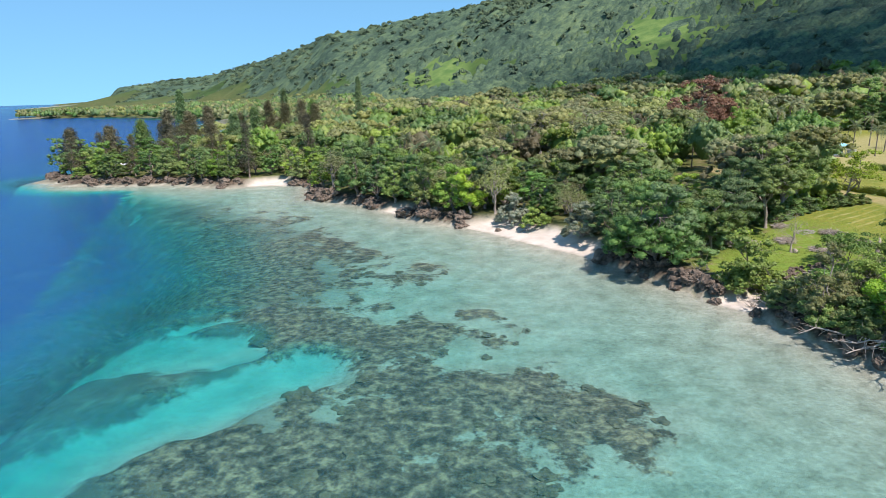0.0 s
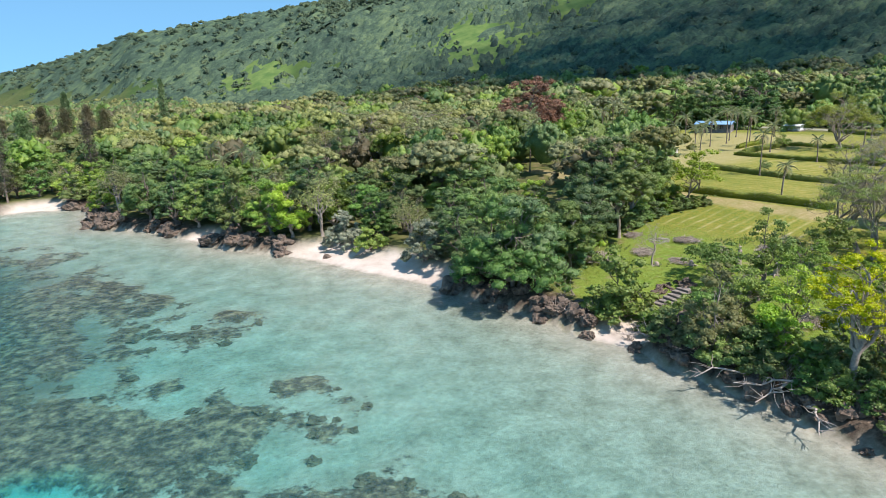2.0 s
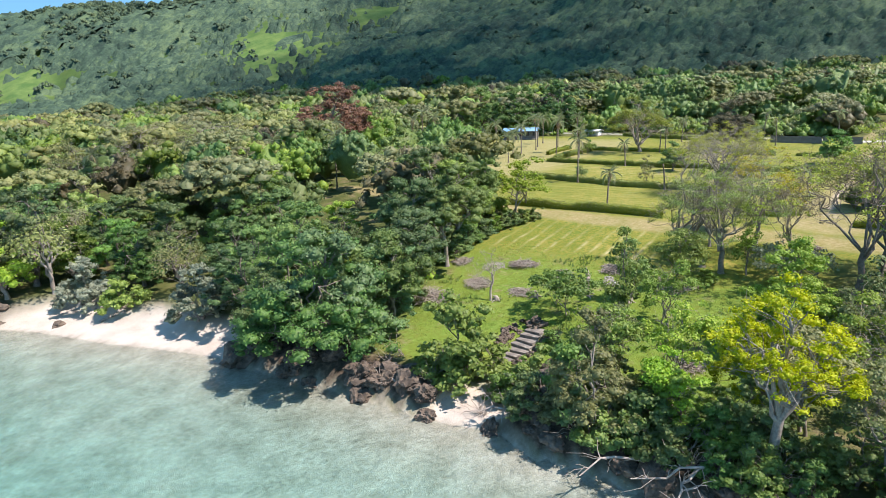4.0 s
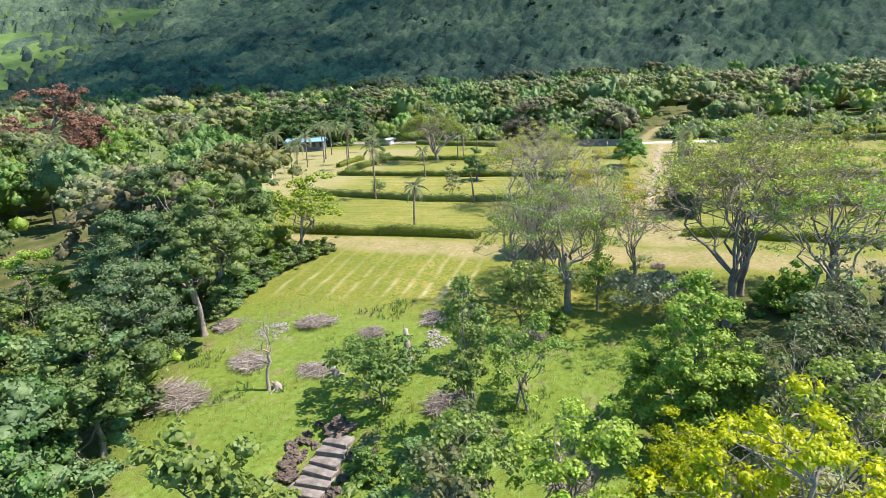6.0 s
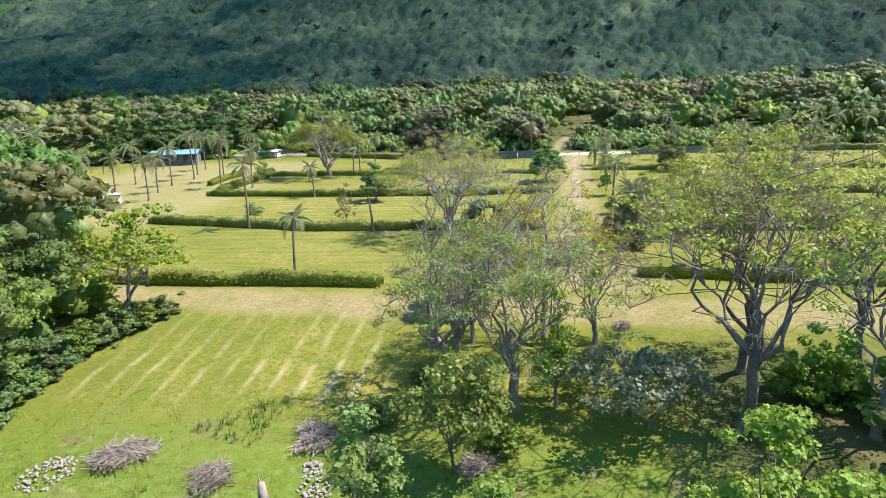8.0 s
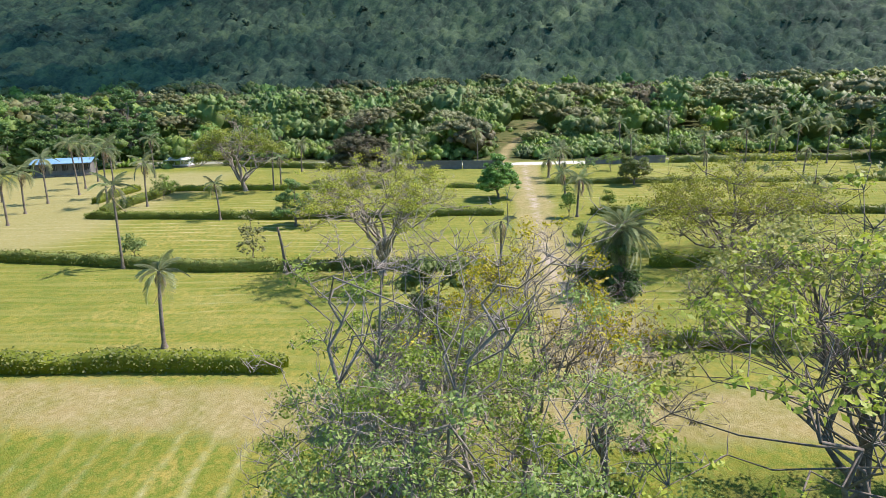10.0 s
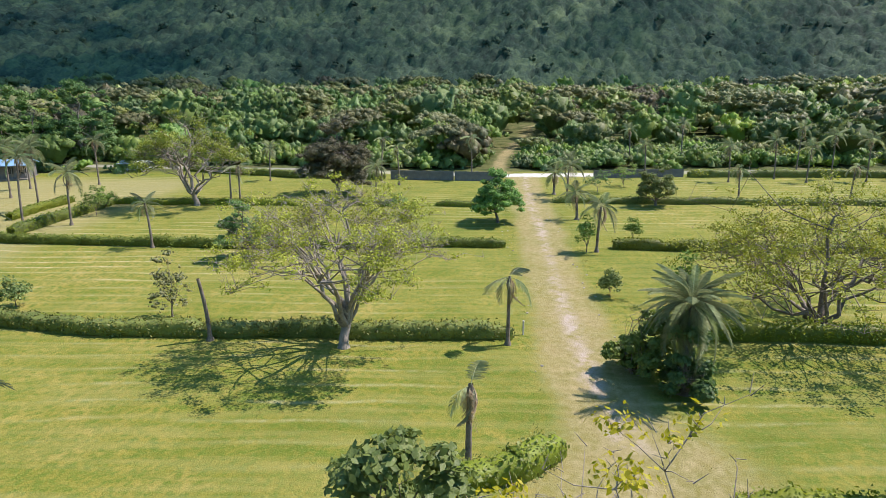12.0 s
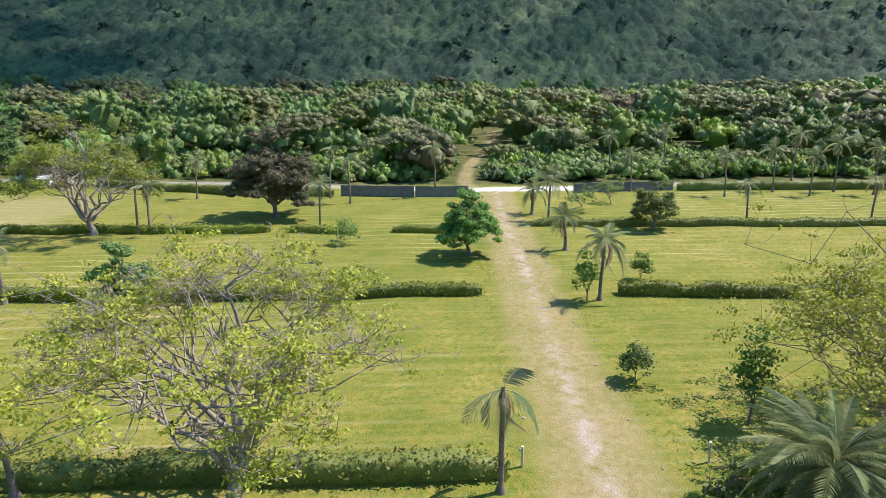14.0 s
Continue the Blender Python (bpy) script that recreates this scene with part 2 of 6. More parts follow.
def plateau(x, y):
    d = (x - 65) * 0.9 + (y - 80) * 0.4
    low = np.maximum(2.2, 6.6 - 0.11 * (20 - d))
    return np.where(d < 20, low, 6 + 0.03 * np.minimum(d, 380))


def hill(x, y):
    x, y = np.asarray(x, float), np.asarray(y, float)
    z = np.zeros(x.shape)
    far = np.hypot(x, y) > 460
    if far.any():
        z[far] = hill_height(x[far], y[far])
    return z


def hill_height(x, y):
    r, az = np.hypot(x, y), np.degrees(np.arctan2(x, y))
    q = np.array(RIDGE)
    base, top, z = (np.interp(az, q[:, 0], q[:, i]) for i in (1, 2, 3))
    u = (r - base) / (top - base)
    rise = np.where(u < 1, step(0, 1, np.clip(u, 0, 1)) * 0.55 + np.clip(u, 0, 1) ** 1.3 * 0.45, 1 - 0.5 * step(0, 3, u - 1))
    rough = ripple(x, y, 170, 0, 10) * 13 + ripple(x, y, 60, 10, 8) * 5
    return np.where(u > 0, rise * np.maximum(z - 8, 0) + rough * step(0.02, 0.35, u) * (1 - 0.75 * step(0.75, 1.0, u)) * (z > 30), 0)


def clearing(x, y):
    """Grass between the trees of the hill: above about 0.5."""
    r, az = np.hypot(x, y), np.degrees(np.arctan2(x, y))
    g = ripple(x, y, 80, 20, 9) * 0.42 + ripple(x, y, 30, 5, 9) * 0.3 - 0.06
    g = g + np.exp(-((az - 16) / 5.5) ** 2 - ((r - 800) / 110) ** 2) * 0.86 + np.exp(-((az + 2.5) / 6.5) ** 2 - ((r - 960) / 100) ** 2) * 0.85
    g = g + np.exp(-((az - 24) / 4) ** 2 - ((r - 890) / 60) ** 2) * 0.8 + np.exp(-((az - 6) / 3) ** 2 - ((r - 1150) / 70) ** 2) * 0.7
    return g - 0.35 * step(20, 40, az)


def reef_share(x, y):
    """Coral cover of the sea bed, 0 to 1."""
    r = ripple(x, y, 9, 3, 9) * 0.36 + ripple(x, y, 3.2, 14, 9) * 0.4
    for cx, cy, rx, ry, a in ((0, 47, 14, 13, 0.95), (-18, 66, 15, 10, 0.95), (-40, 98, 26, 24, 1.0), (-14, 37, 12, 7, 0.7), (-60, 135, 30, 18, 0.6), (-24, 42, 10, 9, 0.8)):
        r = r + a * np.exp(-((x - cx) / rx) ** 2 - ((y - cy) / ry) ** 2)
    s = -shore_distance(x, y)
    sand = 0.0
    for pts, w in (([(-45, 37), (-37.5, 41), (-31.8, 46.5), (-24.6, 54), (-19, 59.5)], 4.6), ([(-66, 55), (-52.7, 61), (-43.4, 66), (-30, 65)], 5.0), ([(-118, 147), (-94, 157)], 4.0), ([(-38, 74), (-32, 75.5)], 2.0)):
        sand = np.maximum(sand, 1 - step(w * 0.35, w * 1.5, line_distance(x, y, pts) + ripple(x, y, 5, 22, 8) * 1.1 + ripple(x, y, 2.3, 9, 9) * 0.9 + ripple(x, y, 13, 1, 8) * 0.9))
    return np.clip(step(0.05, 0.8, r) * step(6, 22, s) * (1 - sand), 0, 1), sand


def sea_depth(x, y):
    s = -shore_distance(x, y)
    out = offshore(x, y)
    reef, pool = reef_share(x, y)
    flat = 0.04 + 0.045 * np.minimum(s, 8) + 0.02 * np.clip(s - 8, 0, 30)
    slope = step(-32, -8, out) * 1.7 + step(-17, 11, out) * 13 + step(8, 120, out) * 18 + pool * 1.4
    return np.where(s > 0, flat + slope * step(8, 24, s) - reef * (0.25 + 0.35 * step(-30, -8, out)), 0)


def offshore(x, y):
    """Metres out from the lip of the reef flat; minus: on the flat."""
    edge = line_distance(x, y, [(-30, -60), (-52, 20), (-58, 68), (-57, 88), (-72, 115), (-90, 134), (-123, 174), (-150, 205), (-190, 330)])
    sea_side = (x + 58 + (y - 68) * 0.42) < 0
    out = np.where(sea_side, edge, -edge)
    return out + 2.6 * ripple(x, y, 26, 4, 8) + 1.6 * ripple(x, y, 9, 17, 8)


def ground_height(x, y):
    x, y = np.asarray(x, float), np.asarray(y, float)
    s = shore_distance(x, y)
    b = beach_share(x, y)
    p = plateau(x, y)
    rocky = np.where(s < 4, 1.5 * step(-0.6, 1.4, s) + (p - 1.5) * step(1.0, 4.5, s), p)
    sandy = np.where(s < 9, 0.12 * s + (p - 1.0) * step(4.5, 10, s), p)
    land = np.where(s < 12, rocky * (1 - b) + sandy * b, p) + hill(x, y) + 0.12 * ripple(x, y, 7, 0, 6) * step(2, 8, s)
    # the cut in the bank through which the steps go down
    u = (x - 36.5) * 0.937 + (y - 77.35) * 0.349
    w = np.abs(-(x - 36.5) * 0.349 + (y - 77.35) * 0.937)
    cut = 0.45 + np.clip(u - 4.2, 0, 20) * 0.31
    inside = (1 - step(1.3, 2.6, w)) * step(-1, 0, u) * (1 - step(12, 14, u))
    land = np.where(inside > 0, land + (np.minimum(land, cut) - land) * inside, land)
    z, wet = np.maximum(land, 0.02 * s), s <= 0
    if wet.any():
        z[wet] = -sea_depth(x[wet], y[wet]) + 0.05 * b[wet]
    return z


def gz(x, y):
    return float(ground_height(np.array([x]), np.array([y]))[0])


# ---------------------------------------------------------------- mesh helpers
def mesh_from(name, verts, faces, material, smooth=False):
    """faces: an (n, 3) or (n, 4) array."""
    me = bpy.data.meshes.new(name)
    verts, faces = np.asarray(verts, np.float32), np.asarray(faces, np.int32)
    k = faces.shape[1]
    me.vertices.add(len(verts))
    me.vertices.foreach_set("co", verts.ravel())
    me.loops.add(faces.size)
    me.loops.foreach_set("vertex_index", faces.ravel())
    me.polygons.add(len(faces))
    me.polygons.foreach_set("loop_start", np.arange(0, faces.size, k, dtype=np.int32))
    if smooth:
        me.polygons.foreach_set("use_smooth", np.ones(len(faces), bool))
    me.update(calc_edges=True)
    if material:
        me.materials.append(material)
    return me


def bm_mesh(name, bm, material, smooth=False):
    me = bpy.data.meshes.new(name)
    bm.to_mesh(me)
    bm.free()
    if smooth:
        for p in me.polygons:
            p.use_smooth = True
    me.materials.append(material)
    return me


def part(name, data, parent, label=""):
    ob = new(name, data)
    ob.parent = parent
    return tagged(ob, label) if label else ob


def thing(name, label, category, at=(0, 0, 0), turn=0.0, group="", kind=""):
    ob = new(name)
    ob.empty_display_size = 0.2
    ob.matrix_basis = pose(*at, 0, 0, turn)
    return tagged(ob, label, category, group, kind)


def box_bm(bm, size, at, turn=0.0, bevel=0.0):
    m = pose(*at, 0, 0, turn) @ Matrix.Diagonal((*size, 1))
    r = bmesh.ops.create_cube(bm, size=1, matrix=m)
    if bevel:
        e = list({e for v in r["verts"] for e in v.link_edges})
        bmesh.ops.bevel(bm, geom=e, offset=bevel, segments=2, affect="EDGES", profile=0.6)


def box(name, size, at, material, parent, turn=0.0, bevel=0.02, label=""):
    bm = bmesh.new()
    box_bm(bm, size, (0, 0, 0), 0, bevel)
    ob = part(name, bm_mesh(name, bm, material), parent, label)
    ob.matrix_basis = pose(*at, 0, 0, turn)
    return ob


def tube_batch(pts, rad, k):
    """Tapered tubes that all have as many points: (n, L, 3) points, (n, L) radii."""
    n, L = rad.shape
    d = np.gradient(pts, axis=1)
    d /= np.linalg.norm(d, axis=2, keepdims=True) + 1e-9
    ref = np.where((np.abs(d[:, :1, 2:]) < 0.8), np.array((0.31, 0.17, 0.93)), np.array((1.0, 0.2, 0.1)))
    u = np.cross(d, np.broadcast_to(ref, d.shape))
    u /= np.linalg.norm(u, axis=2, keepdims=True) + 1e-9
    w = np.cross(d, u)
    a = np.arange(k) * 2 * np.pi / k
    V = pts[:, :, None] + rad[:, :, None, None] * (np.cos(a)[:, None] * u[:, :, None] + np.sin(a)[:, None] * w[:, :, None])
    i, j = np.meshgrid(np.arange(L - 1), np.arange(k), indexing="ij")
    q = np.stack((i * k + j, i * k + (j + 1) % k, (i + 1) * k + (j + 1) % k, (i + 1) * k + j), -1).reshape(1, -1, 4)
    return V.reshape(-1, 3), (q + (np.arange(n) * L * k)[:, None, None]).reshape(-1, 4)


def tubes(paths, sides=5):
    """Tapered tubes: each path a list of (point, radius). Returns vertices and quads."""
    bins = {}
    for path in paths:
        bins.setdefault((len(path), sides if path[0][1] > 0.09 else 3), []).append(path)
    V, Q, n = [], [], 0
    for (L, k), group in bins.items():
        v, q = tube_batch(np.array([[p for p, _ in path] for path in group], float), np.array([[r for _, r in path] for path in group], float), k)
        V.append(v)
        Q.append(q + n)
        n += len(v)
    return np.concatenate(V), np.concatenate(Q)


def joined(*meshes):
    """Several (vertices, quads) as one."""
    V, Q, n = [], [], 0
    for v, q in meshes:
        V.append(v)
        Q.append(np.asarray(q) + n)
        n += len(v)
    return np.concatenate(V), np.concatenate(Q)


def sprays(rng, tips, per, length, radius):
    """Fine straight twigs that fan out from the branch ends."""
    o = np.repeat(tips, per, 0) + rng.normal(size=(len(tips) * per, 3)) * 0.05
    d = rng.normal(size=o.shape) * (1, 1, 0.5) + (0, 0, 0.9)
    d /= np.linalg.norm(d, axis=1, keepdims=True)
    e = o + d * length * rng.uniform(0.4, 1.2, (len(o), 1))
    return tube_batch(np.stack((o, e), 1), np.stack((np.full(len(o), radius), np.full(len(o), radius * 0.35)), 1), 3)


def lump_shape(k, rows):
    """One rounded lump of rings: unit vertices and quads."""
    a = np.arange(k) * 2 * np.pi / k
    v = np.concatenate([np.stack((np.cos(a + i * 0.5) * r, np.sin(a + i * 0.5) * r, np.full(k, z)), 1) for i, (r, z) in enumerate(rows)])
    i, j = np.meshgrid(np.arange(len(rows) - 1), np.arange(k), indexing="ij")
    return v, np.stack((i * k + j, i * k + (j + 1) % k, (i + 1) * k + (j + 1) % k, (i + 1) * k + j), -1).reshape(-1, 4)


LUMP = lump_shape(7, ((0.35, -0.8), (0.9, -0.35), (1.0, 0.2), (0.7, 0.72), (0.06, 1.0)))
LUMP_FAR = lump_shape(6, ((0.8, -0.45), (0.95, 0.3), (0.06, 1.0)))


def lumps(rng, centres, sizes, shape, jig=0.25):
    """An uneven lump of foliage at each centre; sizes: (n, 3)."""
    tv, tq = shape
    n = len(centres)
    v = centres[:, None] + tv * sizes[:, None] * rng.uniform(1 - jig, 1 + jig, (n, len(tv), 1))
    return v.reshape(-1, 3), (tq[None] + (np.arange(n) * len(tv))[:, None, None]).reshape(-1, 4)


def leaf_quads(rng, centres, length, width, up=0.6, out=None):
    """One bent-free leaf, a rhomb, at each centre."""
    c = np.asarray(centres, float)
    n = rng.normal(size=c.shape) * 0.6
    n[:, 2] += up
    if out is not None:
        n += out
    n /= np.linalg.norm(n, axis=1)[:, None] + 1e-9
    t = np.cross(n, rng.normal(size=c.shape))
    t /= np.linalg.norm(t, axis=1)[:, None] + 1e-9
    b = np.cross(n, t)
    s = rng.uniform(0.6, 1.3, (len(c), 1))
    v = np.stack((c + t * length * s / 2, c + b * width * s / 2 + t * length * s * 0.08, c - t * length * s / 2, c - b * width * s / 2 + t * length * s * 0.08), 1).reshape(-1, 3)
    return v, np.arange(len(v)).reshape(-1, 4)


def bend(rng, a, b, ra, rb, sag=0.1, steps=4, wild=0.06):
    a, b = np.array(a, float), np.array(b, float)
    L = np.linalg.norm(b - a)
    path = []
    for i in range(steps + 1):
        t = i / steps
        p = a + (b - a) * t + np.array((0, 0, sag * L)) * 4 * t * (1 - t)
        if 0 < i < steps:
            p = p + rng.normal(size=3) * wild * L
        path.append((p, ra + (rb - ra) * t ** 0.8))
    return path


def tree_mesh(seed, h, r, style):
    """Wood and leaves of one tree at the origin: (wood vertices, quads), (leaf vertices, quads)."""
    rng = np.random.default_rng(seed)
    st = dict(fork=0.3, flat=0.45, limbs=6, subs=4, twigs=3, leaves=2600, clump=0.9, length=0.42, width=0.26, trunk=0.035, shell=0.55, up=0.6, stems=1, sag=0.06, ends=False, heads=0, thin=1.0, kink=0.09, core=0.8, spray=0, bare=0.0, topbare=0.0)
    st.update(style)
    if "spire" in st:
        return spire_mesh(rng, h, r, st)
    paths, tips = [], []
    cz, rz = h * (1 - st["flat"]), h * st["flat"]
    for s in range(st["stems"]):
        lean = rng.normal(size=2) * r * (0.06 if st["stems"] == 1 else 0.25)
        foot = np.array((*(rng.normal(size=2) * (0 if st["stems"] == 1 else r * 0.12)), -0.4))
        top = np.array((lean[0], lean[1], h * st["fork"] * rng.uniform(0.85, 1.15)))
        tr = h * st["trunk"]
        paths.append([(foot, tr * 1.7)] + bend(rng, foot + (0, 0, 0.7), top, tr, tr * 0.75, 0.0, 4, 0.03))
        for i in range(st["limbs"]):
            az = 2 * np.pi * (i + rng.uniform(-0.3, 0.3)) / st["limbs"] + s
            rad = r * rng.uniform(0.35, 0.65)
            end = np.array((math.cos(az) * rad, math.sin(az) * rad, cz + rz * rng.uniform(-0.15, 0.5)))
            if i == 0:
                end = np.array((lean[0], lean[1], h * 0.86))
            limb = bend(rng, top - (0, 0, rng.uniform(0, 0.45) * top[2]), end, tr * rng.uniform(0.42, 0.65) * st["thin"], tr * 0.18 * st["thin"], st["sag"] * rng.uniform(-0.3, 1.4), 6, st["kink"] * 0.5)
            paths.append(limb)
            for j in range(st["subs"]):
                k = rng.integers(3, 7)
                a2 = az + rng.normal() * 0.75
                rr = r * rng.uniform(0.55, 1.0)
                frac = rr / r
                dome = math.sqrt(max(0.02, 1 - frac * frac))
                e2 = np.array((math.cos(a2) * rr, math.sin(a2) * rr, cz + rz * dome * rng.uniform(st["shell"], 1.0) - rz * 0.25 * frac))
                if i == 0:
                    e2 = np.array((rng.normal() * r * 0.35, rng.normal() * r * 0.35, h * rng.uniform(0.85, 1.0)))
                sub = bend(rng, limb[k][0], e2, tr * 0.18 * st["thin"], tr * 0.045, 0.05, 4, st["kink"] * 0.7)
                paths.append(sub)
                tips.append(e2)
                for q in range(st["twigs"]):
                    o = sub[rng.integers(3, 5) if st["ends"] else rng.integers(1, 5)][0]
                    e3 = o + rng.normal(size=3) * (0.12, 0.12, 0.06) * r + (0, 0, 0.08 * r)
                    paths.append(bend(rng, o, e3, tr * 0.06, tr * 0.018, 0.06, 2, 0.1))
                    tips.append(e3)
    wood = tubes(paths)
    tips = np.array(tips)
    if st["spray"]:
        wood = joined(wood, sprays(rng, tips, st["spray"], 0.03 * r + 0.25, 0.014))
    if st["bare"]:
        tips = tips[rng.uniform(size=len(tips)) > st["bare"] + st["topbare"] * np.clip(tips[:, 2] / h - 0.55, 0, 0.4) * 2.5]
    if st["leaves"] == 0:
        return wood, None
    if st["heads"]:
        # leaves sit in rounded heads at the ends of some branches
        heads = tips[rng.permutation(len(tips))[:int(np.clip(st["heads"] * (r / st["clump"]) ** 2, 12, len(tips)))]]
        size = st["clump"] * rng.uniform(0.6, 1.7, len(heads))
        k = rng.choice(len(heads), st["leaves"], p=size ** 2 / (size ** 2).sum())
        d = rng.normal(size=(st["leaves"], 3))
        d /= np.linalg.norm(d, axis=1)[:, None]
        d[:, 2] = np.where(d[:, 2] < -0.25, -d[:, 2], d[:, 2])
        off = d * (size[k] * (rng.uniform(0.72, 1.3, st["leaves"]) if st["core"] else rng.uniform(0.05, 1.5, st["leaves"]) ** 0.7))[:, None] * (1, 1, 0.7)
        c = heads[k] + off
        c[:, 2] = np.maximum(c[:, 2], h * 0.08)
        leaves = leaf_quads(rng, c, st["length"], st["width"], st["up"] * 0.6, d * 0.9)
        if not st["core"]:
            return wood, leaves
        flat = size[:, None] * st["core"] * np.array((1, 1, 0.7))
        return wood, joined(leaves, lumps(rng, heads, flat, LUMP))
    pick = tips[rng.integers(0, len(tips), st["leaves"])]
    off = rng.normal(size=(st["leaves"], 3)) * (st["clump"], st["clump"], st["clump"] * 0.6)
    c = pick + off
    c[:, 2] = np.maximum(c[:, 2], h * 0.08)
    out = (c - (0, 0, cz * 0.9)) / max(r, 1) * 0.9
    return wood, leaf_quads(rng, c, st["length"], st["width"], st["up"], out)


def spire_mesh(rng, h, r, st):
    """A pine: one straight stem, short boughs all the way up, needles in tufts along them."""
    tr = h * st["trunk"]
    paths = [[(np.array((0, 0, -0.4)), tr * 1.5)] + bend(rng, (0, 0, 0.5), (rng.normal() * 0.02 * h, rng.normal() * 0.02 * h, h), tr, tr * 0.12, 0.0, 6, 0.006)]
    tips = []
    for i in range(int(st["spire"])):
        f = 0.1 + 0.9 * (i + rng.uniform()) / st["spire"]
        reach = r * (1 - f ** st["taper"] * 0.85) * rng.uniform(0.6, 1.15)
        az = i * 2.4 + rng.normal() * 0.3
        o = np.array((0, 0, h * f))
        e = o + (math.cos(az) * reach, math.sin(az) * reach, reach * rng.uniform(0.1, 0.7))
        bough = bend(rng, o, e, tr * 0.14, tr * 0.03, 0.05, 3, 0.05)
        paths.append(bough)
        tips += [q[0] for q in bough[1:]] + [e]
    tips = np.array(tips)
    pick = tips[rng.integers(0, len(tips), st["leaves"])]
    c = pick + rng.normal(size=pick.shape) * st["clump"]
    return tubes(paths), leaf_quads(rng, c, st["length"], st["width"], st["up"], (c - (0, 0, h * 0.4)) * (0.3, 0.3, 0.02))


def tree(name, label, x, y, h, r, style, leaf, bark, seed, category="tree", group="", sink=0.0):
    t = thing(name, label, category, (x, y, gz(x, y) - sink), (seed * 77) % 360, group)
    wood, lv = tree_mesh(seed, h, r, style)
    part("trunk", mesh_from("trunk", *wood, bark, True), t)
    if lv is not None:
        part("crown", mesh_from("crown", *lv, leaf), t)
    return t


def planted(proto, x, y, scale=1.0, turn=0.0, tall=1.0, label="", sink=0.0):
    c = copy_thing(proto, Matrix.Translation((x, y, gz(x, y) - sink)) @ Matrix.Rotation(radians(turn), 4, "Z") @ Matrix.Diagonal((scale, scale, scale * tall, 1)))
    if label:
        c["label"] = label
    return c


# ---------------------------------------------------------------- ground and sea
def axis(lo, hi, fine, far_lo, far_hi, grow=1.13):
    a = list(np.arange(lo, hi + fine, fine))
    d = fine
    while a[-1] < far_hi:
        d *= grow
        a.append(a[-1] + d)
    d = fine
    while a[0] > far_lo:
        d *= grow
        a.insert(0, a[0] - d)
    return np.array(a)


def sheet(xs, ys):
    X, Y = np.meshgrid(xs, ys, indexing="ij")
    i = np.arange(X.size).reshape(X.shape)
    q = np.stack((i[:-1, :-1], i[1:, :-1], i[1:, 1:], i[:-1, 1:]), -1).reshape(-1, 4)
    return X.ravel(), Y.ravel(), q


def set_attribute(me, name, values):
    me.attributes.new(name, "FLOAT", "POINT").data.foreach_set("value", np.asarray(values, np.float32))


def inland(x, y):
    return (x - 65) * 0.914 + (y - 80) * 0.406, -(x - 65) * 0.406 + (y - 80) * 0.914


def wood_edge(D):
    """Where the woods begin, along the hedges, at D metres inland of the tree line."""
    return np.interp(D, (-40, -10, 0, 20, 30, 45, 58, 75, 100, 130, 140), (14, 25, 29, 31, 42, 62, 84, 100, 108, 105, 30))


xs, ys = axis(-62, 215, 0.9, -4700, 4800), axis(30, 200, 0.9, -4700, 4800)
GX, GY, GQ = sheet(xs, ys)
GS = shore_distance(GX, GY)
GZ = ground_height(GX, GY)
GD, GA = inland(GX, GY)
rough_edge = ripple(GX, GY, 4, 5, 8)
dirt = 1 - step(2.0, 3.7, line_distance(GX, GY, TRACK) + rough_edge * 0.5)
dirt = np.maximum(dirt, 1 - step(1.9, 3.1, line_distance(GX, GY, ROAD) + rough_edge * 0.4))
dirt = np.maximum(dirt, 1 - step(0.8, 1.9, line_distance(GX, GY, LANE)))
dirt = np.maximum(dirt, 1 - step(4.0, 8.0, np.hypot(GX - 95, GY - 80) + rough_edge))
yard = step(0, 8, GA - 42 - np.clip(60 - GD, 0, 60) * 0.4) * step(44, 52, GD) * (1 - step(118, 130, GD)) * (1 - step(85, 100, GA))
track_wear = 1 - step(0.1, 0.85, line_distance(GX, GY, TRACK) + rough_edge * 0.35)
pale_road = (1 - step(1.8, 2.6, line_distance(GX, GY, BACKROAD))) * (0.35 + 0.65 * (1 - step(12, 22, np.hypot(GX - 190, GY - 117))))
sand = np.clip(beach_share(GX, GY) * (1 - step(6.5, 9.5, GS + rough_edge * 0.8)), 0, 1)
cliff = (1 - beach_share(GX, GY)) * step(-0.8, 0.2, GS) * (1 - step(3.0, 5.0, GS + rough_edge * 0.6))
woods_floor = np.clip(step(-2, 5, GA - wood_edge(GD)) + step(132, 138, GD) + (1 - step(-17, -11, GA + GD * 0.0)) * (1 - step(8, 15, GD)), 0, 1)
field = step(20.5, 22, GD) * (1 - step(126, 129, GD)) * (1 - woods_floor)
shore_lawn = (1 - step(18, 19.5, GD)) * step(2, 6, GD) * step(3, 6, GA) * (1 - step(24, 28, GA))
hillside = (hill(GX, GY) > 1).astype(float)

me = mesh_from("ground", np.stack((GX, GY, GZ), 1), GQ, None, True)
for k, v in (("dirt", dirt), ("wear", track_wear), ("pale", pale_road), ("sand", sand), ("cliff", cliff), ("floor", woods_floor), ("field", field), ("lawn", shore_lawn),
             ("hillside", hillside), ("glade", step(0.2, 0.55, clearing(GX, GY)) * hillside), ("yard", yard), ("lush", (1 - step(-3, 6, GD)) * step(3, 6, GS)), ("coral", np.where(GS < 0, reef_share(GX, GY)[0], 0)), ("outer", step(-46, -24, offshore(GX, GY)) * step(14, 30, -GS)), ("pool", reef_share(GX, GY)[1]), ("sea", step(-0.2, 0.3, -GS))):
    set_attribute(me, k, v)

